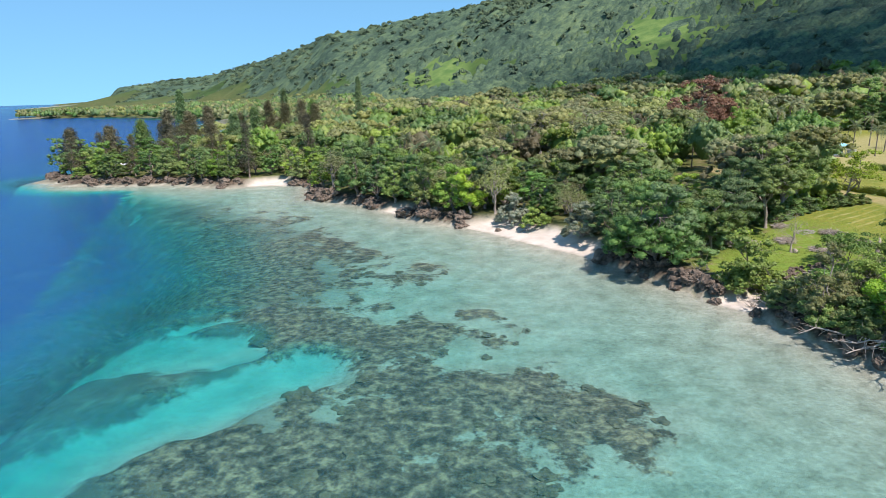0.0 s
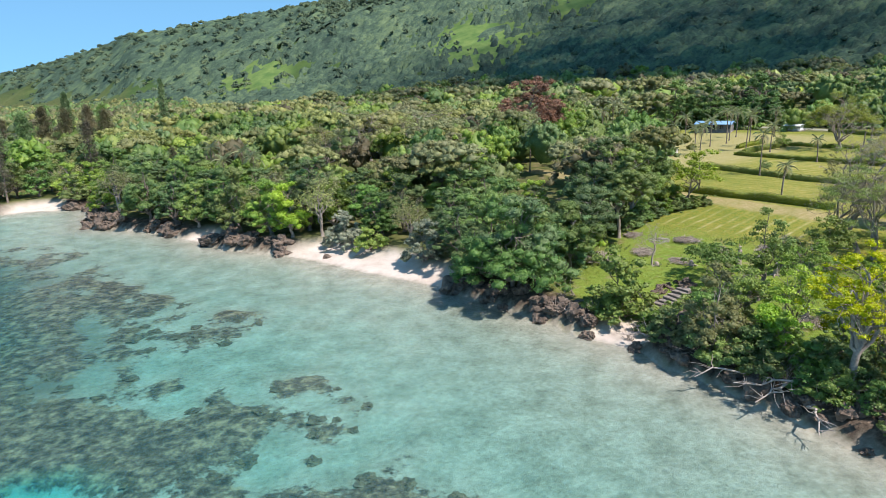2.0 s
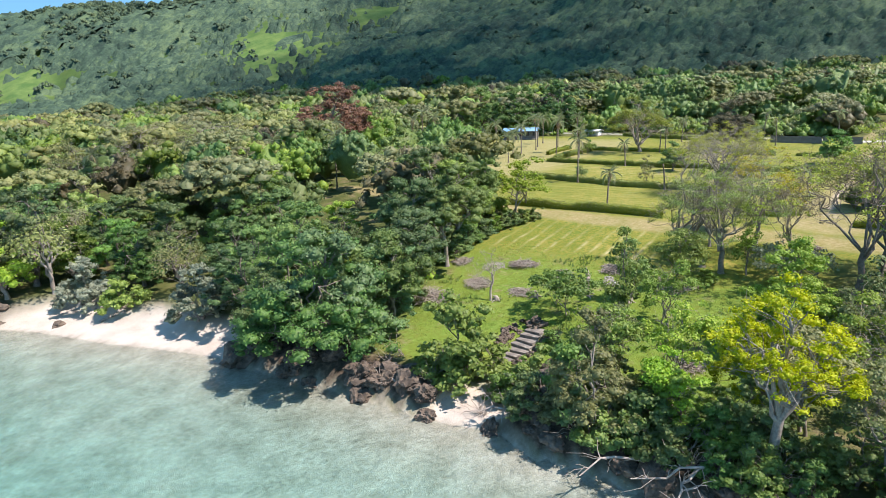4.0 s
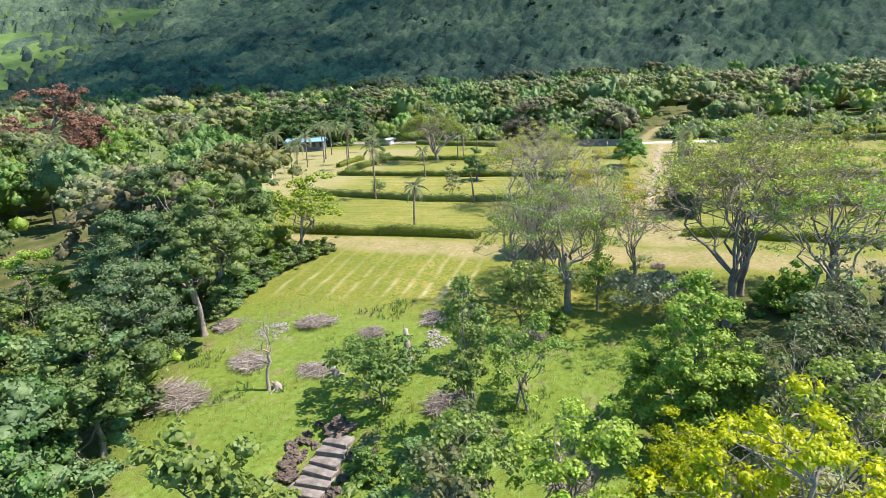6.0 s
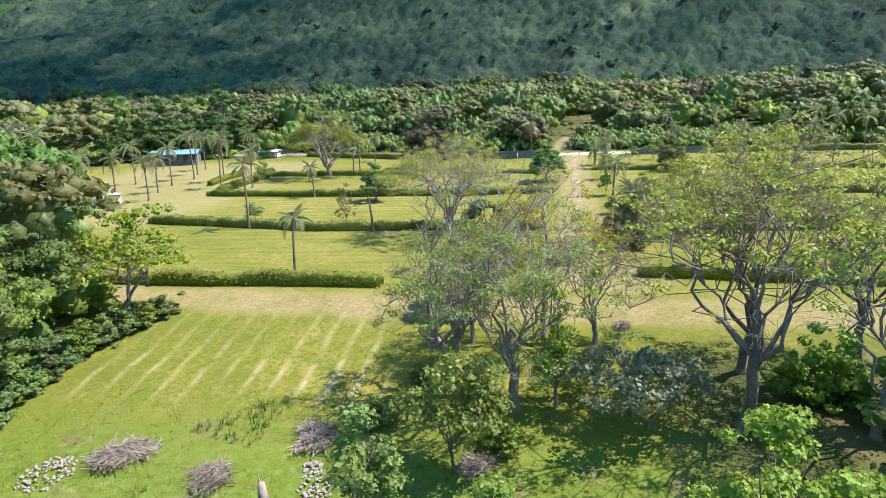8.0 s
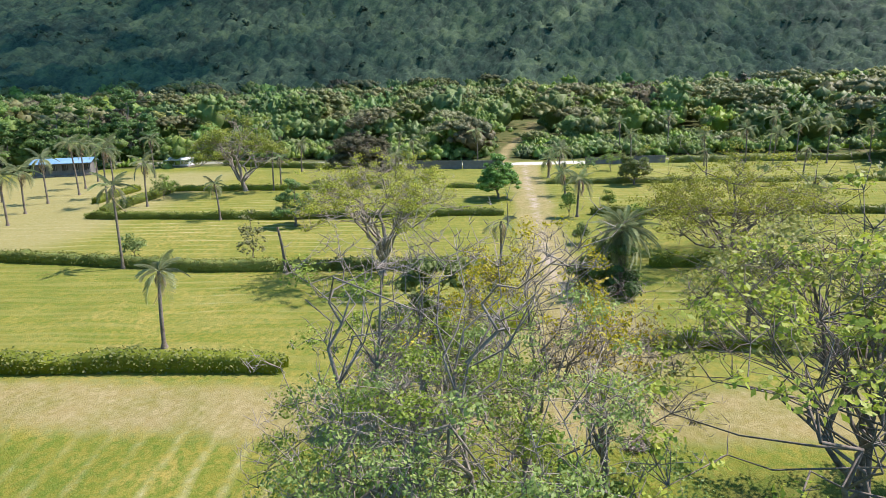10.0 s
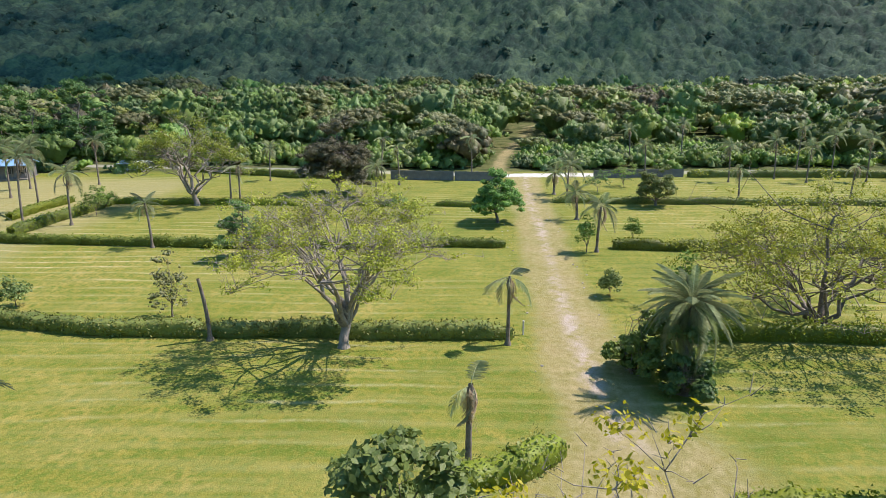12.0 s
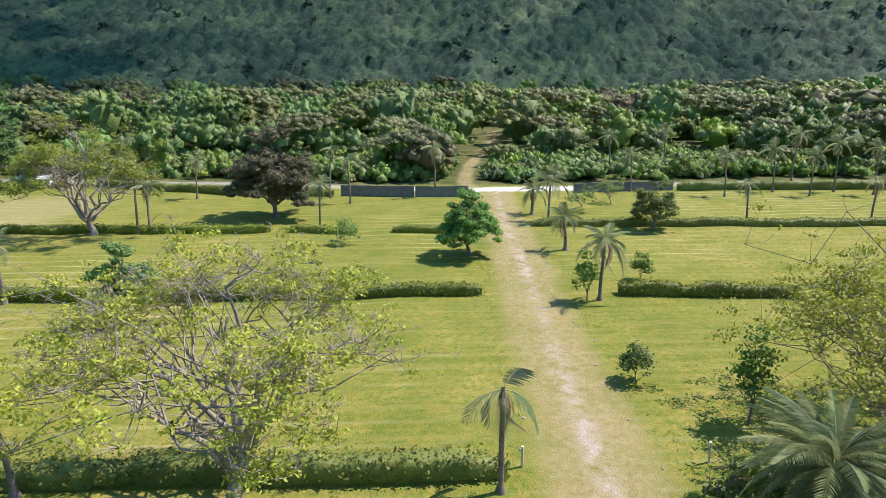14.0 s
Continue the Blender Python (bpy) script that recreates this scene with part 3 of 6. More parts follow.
GROUND, n, l, b = mat("ground")
me.materials.clear()
me.materials.append(GROUND)
geo = n.new("ShaderNodeNewGeometry")
P = geo.outputs["Position"]


def att(name):
    return add(n, "ShaderNodeAttribute", attribute_name=name).outputs["Fac"]


def along(vx, vy):
    d = n.new("ShaderNodeVectorMath")
    d.operation = "DOT_PRODUCT"
    d.inputs[1].default_value = (vx, vy, 0)
    l.new(P, d.inputs[0])
    return d.outputs["Value"]


big, mid_n, small, fine_n = (noise_tex(n, l, s, 5.0, 0.6, P) for s in (0.05, 0.3, 2.2, 11.0))
grass = ramp(n, l, calc(n, l, "MULTIPLY_ADD", big, 0.5, calc(n, l, "MULTIPLY", mid_n, 0.5)), [(0.36, (0.12, 0.142, 0.02)), (0.5, (0.23, 0.21, 0.036)), (0.64, (0.35, 0.275, 0.08))])
grass = mix(n, l, ramp(n, l, small, [(0.42, (0, 0, 0)), (0.62, (0.85, 0.85, 0.85))]), grass, (0.09, 0.15, 0.018))
grass = mix(n, l, ramp(n, l, fine_n, [(0.5, (0, 0, 0)), (0.72, (0.8, 0.8, 0.8))]), grass, (0.26, 0.28, 0.07))
grass = mix(n, l, ramp(n, l, noise_tex(n, l, 5.0, 4.0, 0.7, P), [(0.5, (0, 0, 0)), (0.7, (0.7, 0.7, 0.7))]), grass, (0.07, 0.12, 0.012))
grass = mix(n, l, calc(n, l, "MULTIPLY", att("lush"), 0.62), grass, ramp(n, l, small, [(0.34, (0.055, 0.12, 0.015)), (0.5, (0.115, 0.22, 0.03)), (0.66, (0.22, 0.31, 0.07))]))
grass = mix(n, l, calc(n, l, "MULTIPLY", att("lush"), ramp(n, l, noise_tex(n, l, 0.33, 7.0, 0.7, P), [(0.55, (0, 0, 0)), (0.66, (0.8, 0.8, 0.8))])), grass, ramp(n, l, small, [(0.35, (0.13, 0.1, 0.05)), (0.65, (0.3, 0.26, 0.15))]))
grass = mix(n, l, ramp(n, l, noise_tex(n, l, 0.75, 6.0, 0.7, P), [(0.46, (0, 0, 0)), (0.62, (0.5, 0.5, 0.5))]), grass, (0.135, 0.17, 0.022))
# the mower's passes, side by side
passes = n.new("ShaderNodeCombineXYZ")
l.new(calc(n, l, "MULTIPLY", along(0.914, 0.406), 1.1), passes.inputs[0])
l.new(calc(n, l, "MULTIPLY", along(-0.406, 0.914), 0.07), passes.inputs[1])
grass = mix(n, l, calc(n, l, "MULTIPLY", att("field"), ramp(n, l, noise_tex(n, l, 1.0, 4.0, 0.6, passes.outputs[0]), [(0.45, (0, 0, 0)), (0.65, (0.4, 0.4, 0.4))])), grass, (0.3, 0.27, 0.09))
# lines of dry clippings left by the mower
def clippings(across, lengthwise, spacing, mask, width):
    wob = calc(n, l, "MULTIPLY_ADD", noise_tex(n, l, 0.08, 3.0, 0.6, P), 0.9, calc(n, l, "DIVIDE", across, spacing))
    tri = calc(n, l, "ABSOLUTE", calc(n, l, "SUBTRACT", calc(n, l, "FRACT", wob), 0.5))
    line = calc(n, l, "SUBTRACT", 1.0, calc(n, l, "DIVIDE", tri, width), clamp=True)
    broken = ramp(n, l, noise_tex(n, l, 0.11, 6.0, 0.7, P), [(0.4, (0, 0, 0)), (0.56, (1, 1, 1))])
    broken = mix(n, l, 1.0, broken, ramp(n, l, noise_tex(n, l, 0.03, 2.0, 0.5, P), [(0.42, (0.12, 0.12, 0.12)), (0.6, (1, 1, 1))]), "MULTIPLY")
    torn = ramp(n, l, small, [(0.3, (0.1, 0.1, 0.1)), (0.6, (1, 1, 1))])
    return calc(n, l, "MULTIPLY", calc(n, l, "MULTIPLY", line, mask), calc(n, l, "MULTIPLY", broken, torn))
cross_v, len_v = along(0.914, 0.406), along(-0.406, 0.914)
straw = (0.52, 0.46, 0.26)
grass = mix(n, l, calc(n, l, "MULTIPLY", clippings(cross_v, len_v, 2.1, att("field"), 0.14), 1.0), grass, straw)
grass = mix(n, l, calc(n, l, "MULTIPLY", clippings(len_v, cross_v, 1.9, att("lawn"), 0.2), 1.0), grass, straw)
floor_c = ramp(n, l, mid_n, [(0.35, (0.05, 0.07, 0.02)), (0.55, (0.1, 0.11, 0.035)), (0.7, (0.17, 0.14, 0.08))])
col = mix(n, l, att("floor"), grass, floor_c)
hill_c = ramp(n, l, noise_tex(n, l, 0.02, 6.0, 0.65, P), [(0.38, (0.03, 0.055, 0.016)), (0.52, (0.045, 0.085, 0.022)), (0.66, (0.075, 0.11, 0.03))])
hill_c = mix(n, l, att("glade"), hill_c, ramp(n, l, noise_tex(n, l, 0.05, 6.0, 0.65, P), [(0.38, (0.07, 0.135, 0.035)), (0.66, (0.15, 0.215, 0.06))]))
col = mix(n, l, att("hillside"), col, hill_c)
col = mix(n, l, calc(n, l, "MULTIPLY", att("yard"), 0.7), col, ramp(n, l, small, [(0.3, (0.24, 0.22, 0.08)), (0.7, (0.36, 0.32, 0.17))]))
dirt_f = calc(n, l, "MULTIPLY", att("dirt"), ramp(n, l, calc(n, l, "MULTIPLY_ADD", mid_n, 0.6, calc(n, l, "MULTIPLY", small, 0.4)), [(0.3, (0.35, 0.35, 0.35)), (0.58, (1, 1, 1))]))
col = mix(n, l, calc(n, l, "MULTIPLY", dirt_f, 0.85), col, ramp(n, l, small, [(0.3, (0.23, 0.19, 0.085)), (0.7, (0.38, 0.315, 0.17))]))
wear_f = calc(n, l, "MULTIPLY", att("wear"), ramp(n, l, noise_tex(n, l, 0.7, 6.0, 0.7, P), [(0.42, (0, 0, 0)), (0.56, (1, 1, 1))]))
col = mix(n, l, wear_f, col, ramp(n, l, fine_n, [(0.3, (0.31, 0.25, 0.2)), (0.7, (0.52, 0.45, 0.38))]))
col = mix(n, l, att("pale"), col, ramp(n, l, small, [(0.3, (0.5, 0.48, 0.43)), (0.7, (0.68, 0.66, 0.6))]))
rock_c = ramp(n, l, noise_tex(n, l, 1.1, 8.0, 0.7, P), [(0.35, (0.03, 0.024, 0.018)), (0.55, (0.11, 0.085, 0.06)), (0.7, (0.24, 0.185, 0.135))])
col = mix(n, l, att("cliff"), col, rock_c)
sand_c = ramp(n, l, calc(n, l, "MULTIPLY_ADD", mid_n, 0.5, calc(n, l, "MULTIPLY", fine_n, 0.5)), [(0.35, (0.4, 0.345, 0.28)), (0.6, (0.61, 0.555, 0.48))])
col = mix(n, l, att("sand"), col, sand_c)
# the sea bed: pale sand, rubble and coral
bed = ramp(n, l, calc(n, l, "MULTIPLY_ADD", noise_tex(n, l, 0.3, 8.0, 0.72, P), 0.65, calc(n, l, "MULTIPLY", small, 0.35)), [(0.38, (0.25, 0.235, 0.18)), (0.5, (0.37, 0.35, 0.28)), (0.62, (0.48, 0.455, 0.38))])
bed = mix(n, l, calc(n, l, "MULTIPLY", att("outer"), 0.9), bed, ramp(n, l, noise_tex(n, l, 0.22, 8.0, 0.7, P), [(0.38, (0.06, 0.05, 0.04)), (0.52, (0.13, 0.11, 0.085)), (0.66, (0.3, 0.27, 0.21))]))
pool_f = ramp(n, l, calc(n, l, "ADD", att("pool"), calc(n, l, "MULTIPLY_ADD", noise_tex(n, l, 0.22, 8.0, 0.75, P), 1.5, -0.75)), [(0.3, (0, 0, 0)), (0.6, (1, 1, 1))])
bed = mix(n, l, pool_f, bed, ramp(n, l, mid_n, [(0.35, (0.42, 0.41, 0.36)), (0.65, (0.54, 0.53, 0.47))]))
coral_n = noise_tex(n, l, 0.8, 8.0, 0.72, P)
coral_f = ramp(n, l, calc(n, l, "ADD", calc(n, l, "MULTIPLY", att("coral"), 0.75), calc(n, l, "MULTIPLY_ADD", coral_n, 1.5, -0.72)), [(0.42, (0, 0, 0)), (0.56, (0.95, 0.95, 0.95))])
coral_c = ramp(n, l, noise_tex(n, l, 0.9, 9.0, 0.75, P), [(0.4, (0.035, 0.027, 0.022)), (0.51, (0.15, 0.11, 0.08)), (0.62, (0.42, 0.31, 0.19))])
bed = mix(n, l, coral_f, bed, coral_c)
col = mix(n, l, att("sea"), col, bed)
l.new(col, b.inputs["Base Color"])
b.inputs["Roughness"].default_value = 0.95
b.inputs["Specular IOR Level"].default_value = 0.15
bump(n, l, calc(n, l, "MULTIPLY_ADD", small, 0.6, fine_n), 0.7, 0.12, b)
tagged(new("ground", me), "mown green fields, dirt tracks, white sand and reef bed", "ground", kind="structure")

# the sea
wx, wy = axis(-95, 45, 1.4, -4700, 3000, 1.16), axis(20, 200, 1.4, -4700, 4800, 1.16)
SX, SY, SQ = sheet(wx, wy)
SS = shore_distance(SX, SY)
keep = (SS[SQ] < 3).any(1)
me = mesh_from("water", np.stack((SX, SY, 0 * SX), 1), SQ[keep], None, True)
me.materials.clear()
set_attribute(me, "depth", np.where(SS < 0, sea_depth(SX, SY), 0))
WATER, n, l, b = mat("sea_water")
n.remove(b)
geo = n.new("ShaderNodeNewGeometry")
P = geo.outputs["Position"]
depth = att("depth")
clear = n.new("ShaderNodeBsdfTransparent")
rgb = n.new("ShaderNodeCombineColor")
for i, k in enumerate((0.52, 0.035, 0.042)):
    l.new(calc(n, l, "EXPONENT", calc(n, l, "MULTIPLY", depth, -k)), rgb.inputs[i])
l.new(rgb.outputs[0], clear.inputs[0])
murk = n.new("ShaderNodeBsdfDiffuse")
l.new(ramp(n, l, calc(n, l, "DIVIDE", depth, 22.0), [(0.0, (0.01, 0.26, 0.28)), (0.2, (0.004, 0.2, 0.27)), (0.6, (0.002, 0.075, 0.22)), (1.0, (0.001, 0.045, 0.19))]), murk.inputs[0])
body = n.new("ShaderNodeMixShader")
l.new(calc(n, l, "SUBTRACT", 1.0, calc(n, l, "EXPONENT", calc(n, l, "MULTIPLY", depth, -0.1))), body.inputs[0])
l.new(clear.outputs[0], body.inputs[1])
l.new(murk.outputs[0], body.inputs[2])
gloss = n.new("ShaderNodeBsdfGlossy")
gloss.inputs["Roughness"].default_value = 0.12
wave = n.new("ShaderNodeBump")
wave.inputs["Strength"].default_value, wave.inputs["Distance"].default_value = 0.8, 0.36
l.new(calc(n, l, "MULTIPLY_ADD", noise_tex(n, l, 1.3, 5.0, 0.7, P), 1.0, calc(n, l, "MULTIPLY", noise_tex(n, l, 0.18, 3.0, 0.5, P), 2.0)), wave.inputs["Height"])
fres = n.new("ShaderNodeFresnel")
fres.inputs["IOR"].default_value = 1.33
for s in (gloss, fres, murk):
    l.new(wave.outputs[0], s.inputs["Normal"])
skin = n.new("ShaderNodeMixShader")
l.new(calc(n, l, "MULTIPLY", fres.outputs[0], 0.7), skin.inputs[0])
l.new(body.outputs[0], skin.inputs[1])
l.new(gloss.outputs[0], skin.inputs[2])
l.new(skin.outputs[0], n["Material Output"].inputs["Surface"])
me.materials.append(WATER)
tagged(new("water", me), "clear turquoise sea over reef, deep blue farther out", "sea", kind="structure")


# ---------------------------------------------------------------- woods and hillside
def many_trees(name, label, rng, x, y, h, r, lump, per, leaf, material, flat=False, low=0.36, heart=True):
    """A stand of uncountable trees as one mesh: each crown a heap of leafy lumps with loose leaves on them."""
    count = np.clip(np.round((r / lump) ** 2 * 1.25), 2, 46).astype(int)
    own = np.repeat(np.arange(len(x)), count)
    rank = np.arange(len(own)) - np.repeat(np.cumsum(count) - count, count)
    M = len(own)
    z = ground_height(x, y)
    spin, each = rng.uniform(0, 6.28, len(x)), rng.uniform(0.01, 0.99, len(x))
    ca = spin[own] + rank * 2.4 + rng.normal(size=M) * 0.35
    cr = np.sqrt((rank + 0.2) / count[own]) * 0.9 * rng.uniform(0.75, 1.1, M)
    dome = np.sqrt(np.maximum(1 - cr ** 2, 0.04))
    size = np.minimum(lump, r[own] * 0.55) * rng.uniform(0.6, 1.35, M)
    thick = 0.6 if flat else 0.85
    cz = z[own] + h[own] * (low + (1.0 - low) * dome * rng.uniform(0.78 if flat else 0.6, 1.06, M)) - size * thick
    C = np.stack((x[own] + np.cos(ca) * cr * r[own], y[own] + np.sin(ca) * cr * r[own], cz), -1)
    body = lumps(rng, C, size[:, None] * np.array((0.8, 0.8, thick * 0.85)), LUMP_FAR, 0.42)
    tones = np.repeat(each[own], len(LUMP_FAR[0]))
    if heart and not flat:
        mid = np.stack((x, y, z + h * (low + (1 - low) * 0.3)), -1)
        body = joined(body, lumps(rng, mid, np.stack((r * 0.52, r * 0.52, h * (1 - low) * 0.5), -1), LUMP, 0.3))
        tones = np.concatenate((tones, np.repeat(each, len(LUMP[0]))))
    if per:
        d = rng.normal(size=(M, per, 3))
        d[:, :, 2] = np.abs(d[:, :, 2]) - 0.3
        d /= np.linalg.norm(d, axis=2, keepdims=True)
        c = C[:, None] + d * size[:, None, None] * rng.uniform(0.7, 1.3, (M, per, 1)) * (1, 1, thick)
        v, q = leaf_quads(rng, c.reshape(-1, 3), leaf, leaf * 0.62, 0.3, d.reshape(-1, 3) * 0.8)
        body = joined(body, (v, q))
        tones = np.concatenate((tones, np.repeat(each[own], per * 4)))
    ob = new(name, mesh_from(name, *body, material))
    set_attribute(ob.data, "tone", tones)
    return tagged(ob, label, "woods", kind="stuff")


def scatter(rng, count, az, rad):
    """Random places by bearing (degrees) and distance, evenly over the area."""
    a = np.radians(rng.uniform(*az, count))
    r = np.sqrt(rng.uniform(rad[0] ** 2, rad[1] ** 2, count))
    return np.sin(a) * r, np.cos(a) * r


def is_wood(x, y):
    D, A = inland(x, y)
    s = shore_distance(x, y)
    road = np.minimum(line_distance(x, y, LANE) + 1.0, line_distance(x, y, BACKROAD)) > 6.5
    for cx, cy, r in ((72.5, 202, 13), (9, 204, 6), (23, 211, 7), (37, 206, 6), (47, 216, 6), (37.6, 153.8, 4), (66, 188, 6)):
        road &= np.hypot(x - cx, y - cy) > r
    return (s > 4) & road & (((A > wood_edge(D) + 2) & (D < 136)) | (D >= 136) | ((A < -95) & (D > 20)) | ((A < -45) & (D <= 20)))


rng = np.random.default_rng(11)
x, y = scatter(rng, 15000, (-42, 112), (60, 640))
ok = is_wood(x, y) & (hill(x, y) < 12)
s = shore_distance(x, y)
D, A = inland(x, y)
front = (s < 32) & (A < 260) & (D < 20)
ok &= ~front
x, y, D, A = x[ok], y[ok], D[ok], A[ok]
near = np.hypot(x - 20, y - 60) < 260
keep = np.where(near, rng.uniform(size=len(x)) < 0.5, rng.uniform(size=len(x)) < 0.38)
x, y, D, A, near = x[keep], y[keep], D[keep], A[keep], near[keep]
close = np.hypot(x - 62, y - 122) < 92
back = (D > 128) & (D < 290) & (A > -95) & (A < 115)
kind_n = ripple(x, y, 55, 12, 8) + rng.normal(size=len(x)) * 0.55
low = (D > 132) & (D < 168)
h = rng.uniform(5.0, 14.5, len(x)) * np.where(low, rng.choice([0.3, 0.4, 0.8], len(x)), np.where(D > 185, 1.3, 1))
r = h * rng.uniform(0.42, 0.68, len(x)) * np.where(low, 1.25, 1) * np.where((kind_n >= 0.05) & (kind_n < 0.75), 1.12, 1)
for label, m, sel in (("dark green broadleaf woodland", LEAF_DARK, kind_n < -0.55), ("mid green broadleaf woodland", LEAF_MID, (kind_n >= -0.55) & (kind_n < 0.05)),
                      ("pale olive woodland with thin crowns", LEAF_OLIVE, (kind_n >= 0.05) & (kind_n < 0.75)), ("bright green woodland", LEAF_LIGHT, (kind_n >= 0.75) & (kind_n < 1.15)),
                      ("brownish dry woodland", LEAF_BROWN, kind_n >= 1.15)):
    for sub, lump, per, lf in ((back, 1.4, 27, 0.44), (close & ~back, 1.15, 26, 0.48), (near & ~close & ~back, 1.8, 22, 0.72), (~near & ~back & ~close, 3.2, 9, 1.3)):
        w = sel & sub
        if w.sum():
            many_trees("woodland", label, rng, x[w], y[w], h[w], r[w], lump, per, lf, m, flat=m is LEAF_OLIVE, low=0.62 if m is LEAF_OLIVE else 0.3)

# undergrowth along the woods' edges and behind the back road
x, y = scatter(rng, 16000, (-30, 112), (90, 330))
D, A = inland(x, y)
s = shore_distance(x, y)
ok = is_wood(x, y) & (((D > 130) & (D < 175)) | ((A < wood_edge(D) + 16) & (D < 136) & (D > -20)))
x, y = x[ok][:2200], y[ok][:2200]
h = rng.uniform(1.2, 3.6, len(x))
tone = rng.uniform(size=len(x))
for label, m, sel in (("tangled green undergrowth", LEAF_MID, tone < 0.45), ("dark green undergrowth", LEAF_DARK, (tone >= 0.45) & (tone < 0.7)), ("bright green undergrowth", LEAF_LIGHT, tone >= 0.7)):
    many_trees("undergrowth", label, rng, x[sel], y[sel], h[sel], h[sel] * 0.9, 1.2, 12, 0.5, m, low=0.2, heart=False)
x, y = scatter(rng, 9000, (10, 112), (150, 360))
D, A = inland(x, y)
ok = is_wood(x, y) & (D > 140) & (D < 190) & (A > -95) & (A < 115)
x, y = x[ok][:1300], y[ok][:1300]
h = rng.uniform(1.6, 4.6, len(x))
many_trees("undergrowth", "lush green shrubs behind the back road", rng, x, y, h, h * 0.85, 1.3, 14, 0.5, LEAF_MID, low=0.2, heart=False)
# woods on the far coast
x, y = scatter(rng, 3000, (-41, -8), (300, 1500))
ok = (shore_distance(x, y) > 5) & (hill(x, y) < 8)
x, y = x[ok], y[ok]
h = rng.uniform(8, 15, len(x))
tone = rng.uniform(size=len(x))
for label, m, sel in (("dark woods on the far coast", LEAF_DARK, tone < 0.5), ("olive woods on the far coast", LEAF_OLIVE, tone >= 0.5)):
    many_trees("far_woods", label, rng, x[sel], y[sel], h[sel], h[sel] * 0.75, 4.5, 2, 1.6, m, heart=False)

# the hill: a closed roof with single crowns standing out of it, and clearings of grass between
_crowns = np.random.default_rng(77).uniform(size=(4, 256, 256))


def crown_field(x, y, grid):
    """Height (0 to 1) and own number (0 to 1) of the rounded crown that stands over each place."""
    u, v = x / grid, y / grid
    iu, iv = np.floor(u).astype(int), np.floor(v).astype(int)
    best, number = np.zeros(len(x)), np.zeros(len(x))
    for du in (-1, 0, 1):
        for dv in (-1, 0, 1):
            a, c = (iu + du) % 256, (iv + dv) % 256
            cu, cv = iu + du + _crowns[0, a, c], iv + dv + _crowns[1, a, c]
            rad, tall = 0.55 + 0.4 * _crowns[2, a, c], 0.45 + 0.55 * _crowns[3, a, c]
            top = tall * np.sqrt(np.maximum(1 - ((u - cu) ** 2 + (v - cv) ** 2) / rad ** 2, 0))
            win = top > best
            best, number = np.where(win, top, best), np.where(win, _crowns[2, a, c], number)
    return best, number


def canopy(name, label, rng, az, rad, cell, tall, grid, material):
    """A closed forest roof, crown by crown, that sinks away where the grass is open."""
    r = [rad[0]]
    while r[-1] < rad[1]:
        r.append(r[-1] + cell * max(1.0, r[-1] / 800))
    r = np.array(r)
    a = np.radians(np.arange(az[0], az[1], math.degrees(cell * 1.1 / 800)))
    RR, AA = np.meshgrid(r, a, indexing="ij")
    RR = RR + rng.uniform(-0.35, 0.35, RR.shape) * cell
    AA = AA + rng.uniform(-0.35, 0.35, AA.shape) * (a[1] - a[0])
    x, y = (np.sin(AA) * RR).ravel(), (np.cos(AA) * RR).ravel()
    top, number = crown_field(x, y, grid)
    open_f = clearing(x, y) + (number - 0.5) * 0.7
    foot = step(0.5, 3.5, hill(x, y))
    z = ground_height(x, y) + np.where((open_f > 0.45) | (foot < 0.4), -2.5, tall * (0.12 + top + rng.uniform(-0.17, 0.17, len(x))))
    i = np.arange(RR.size).reshape(RR.shape)
    q = np.stack((i[:-1, :-1], i[:-1, 1:], i[1:, 1:]), -1).reshape(-1, 3)
    q2 = np.stack((i[:-1, :-1], i[1:, 1:], i[1:, :-1]), -1).reshape(-1, 3)
    ob = new(name, mesh_from(name, np.stack((x, y, z), 1), np.concatenate((q, q2)), material))
    set_attribute(ob.data, "tone", number)
    return tagged(ob, label, "woods", kind="stuff")


rng = np.random.default_rng(12)
canopy("hill_canopy", "closed dark green forest roof on the hill", rng, (-2, 112), (470, 1060), 2.7, 8.0, 7.0, LEAF_HILL_HAZE)
canopy("hill_canopy", "closed dark green forest roof on the far hill", rng, (-31.5, -2), (640, 2950), 3.9, 10.0, 11.0, LEAF_HILL_HAZE)
canopy("hill_canopy", "closed green forest roof on the hilltop", rng, (-4, 36), (1050, 1400), 3.6, 10.0, 11.0, LEAF_HILL_HAZE)
x1, y1 = scatter(rng, 900, (0, 112), (480, 1120))
x2, y2 = scatter(rng, 2600, (-31, 0), (600, 2700))
x3, y3 = scatter(rng, 900, (0, 24), (1080, 1360))
x, y = np.concatenate((x1, x2, x3)), np.concatenate((y1, y2, y3))
R = np.hypot(x, y)
az = np.degrees(np.arctan2(x, y))
ok = (hill(x, y) > 4) & (clearing(x, y) < rng.uniform(0.5, 1.2, len(x))) & (np.hypot(x, y) < np.interp(az, [q[0] for q in RIDGE], [q[2] for q in RIDGE]) + 40)
x, y, R = x[ok], y[ok], R[ok]
size = rng.uniform(2.2, 4.6, len(x)) * np.clip(R / 850, 0.85, 1.7)
many_trees("hill_forest", "single taller trees on the forested hill", rng, x, y, size * 1.5 + 6.0, size * 1.2, 2.6, 3, 1.3, LEAF_HILL_PALE_HAZE, low=0.5, heart=False)

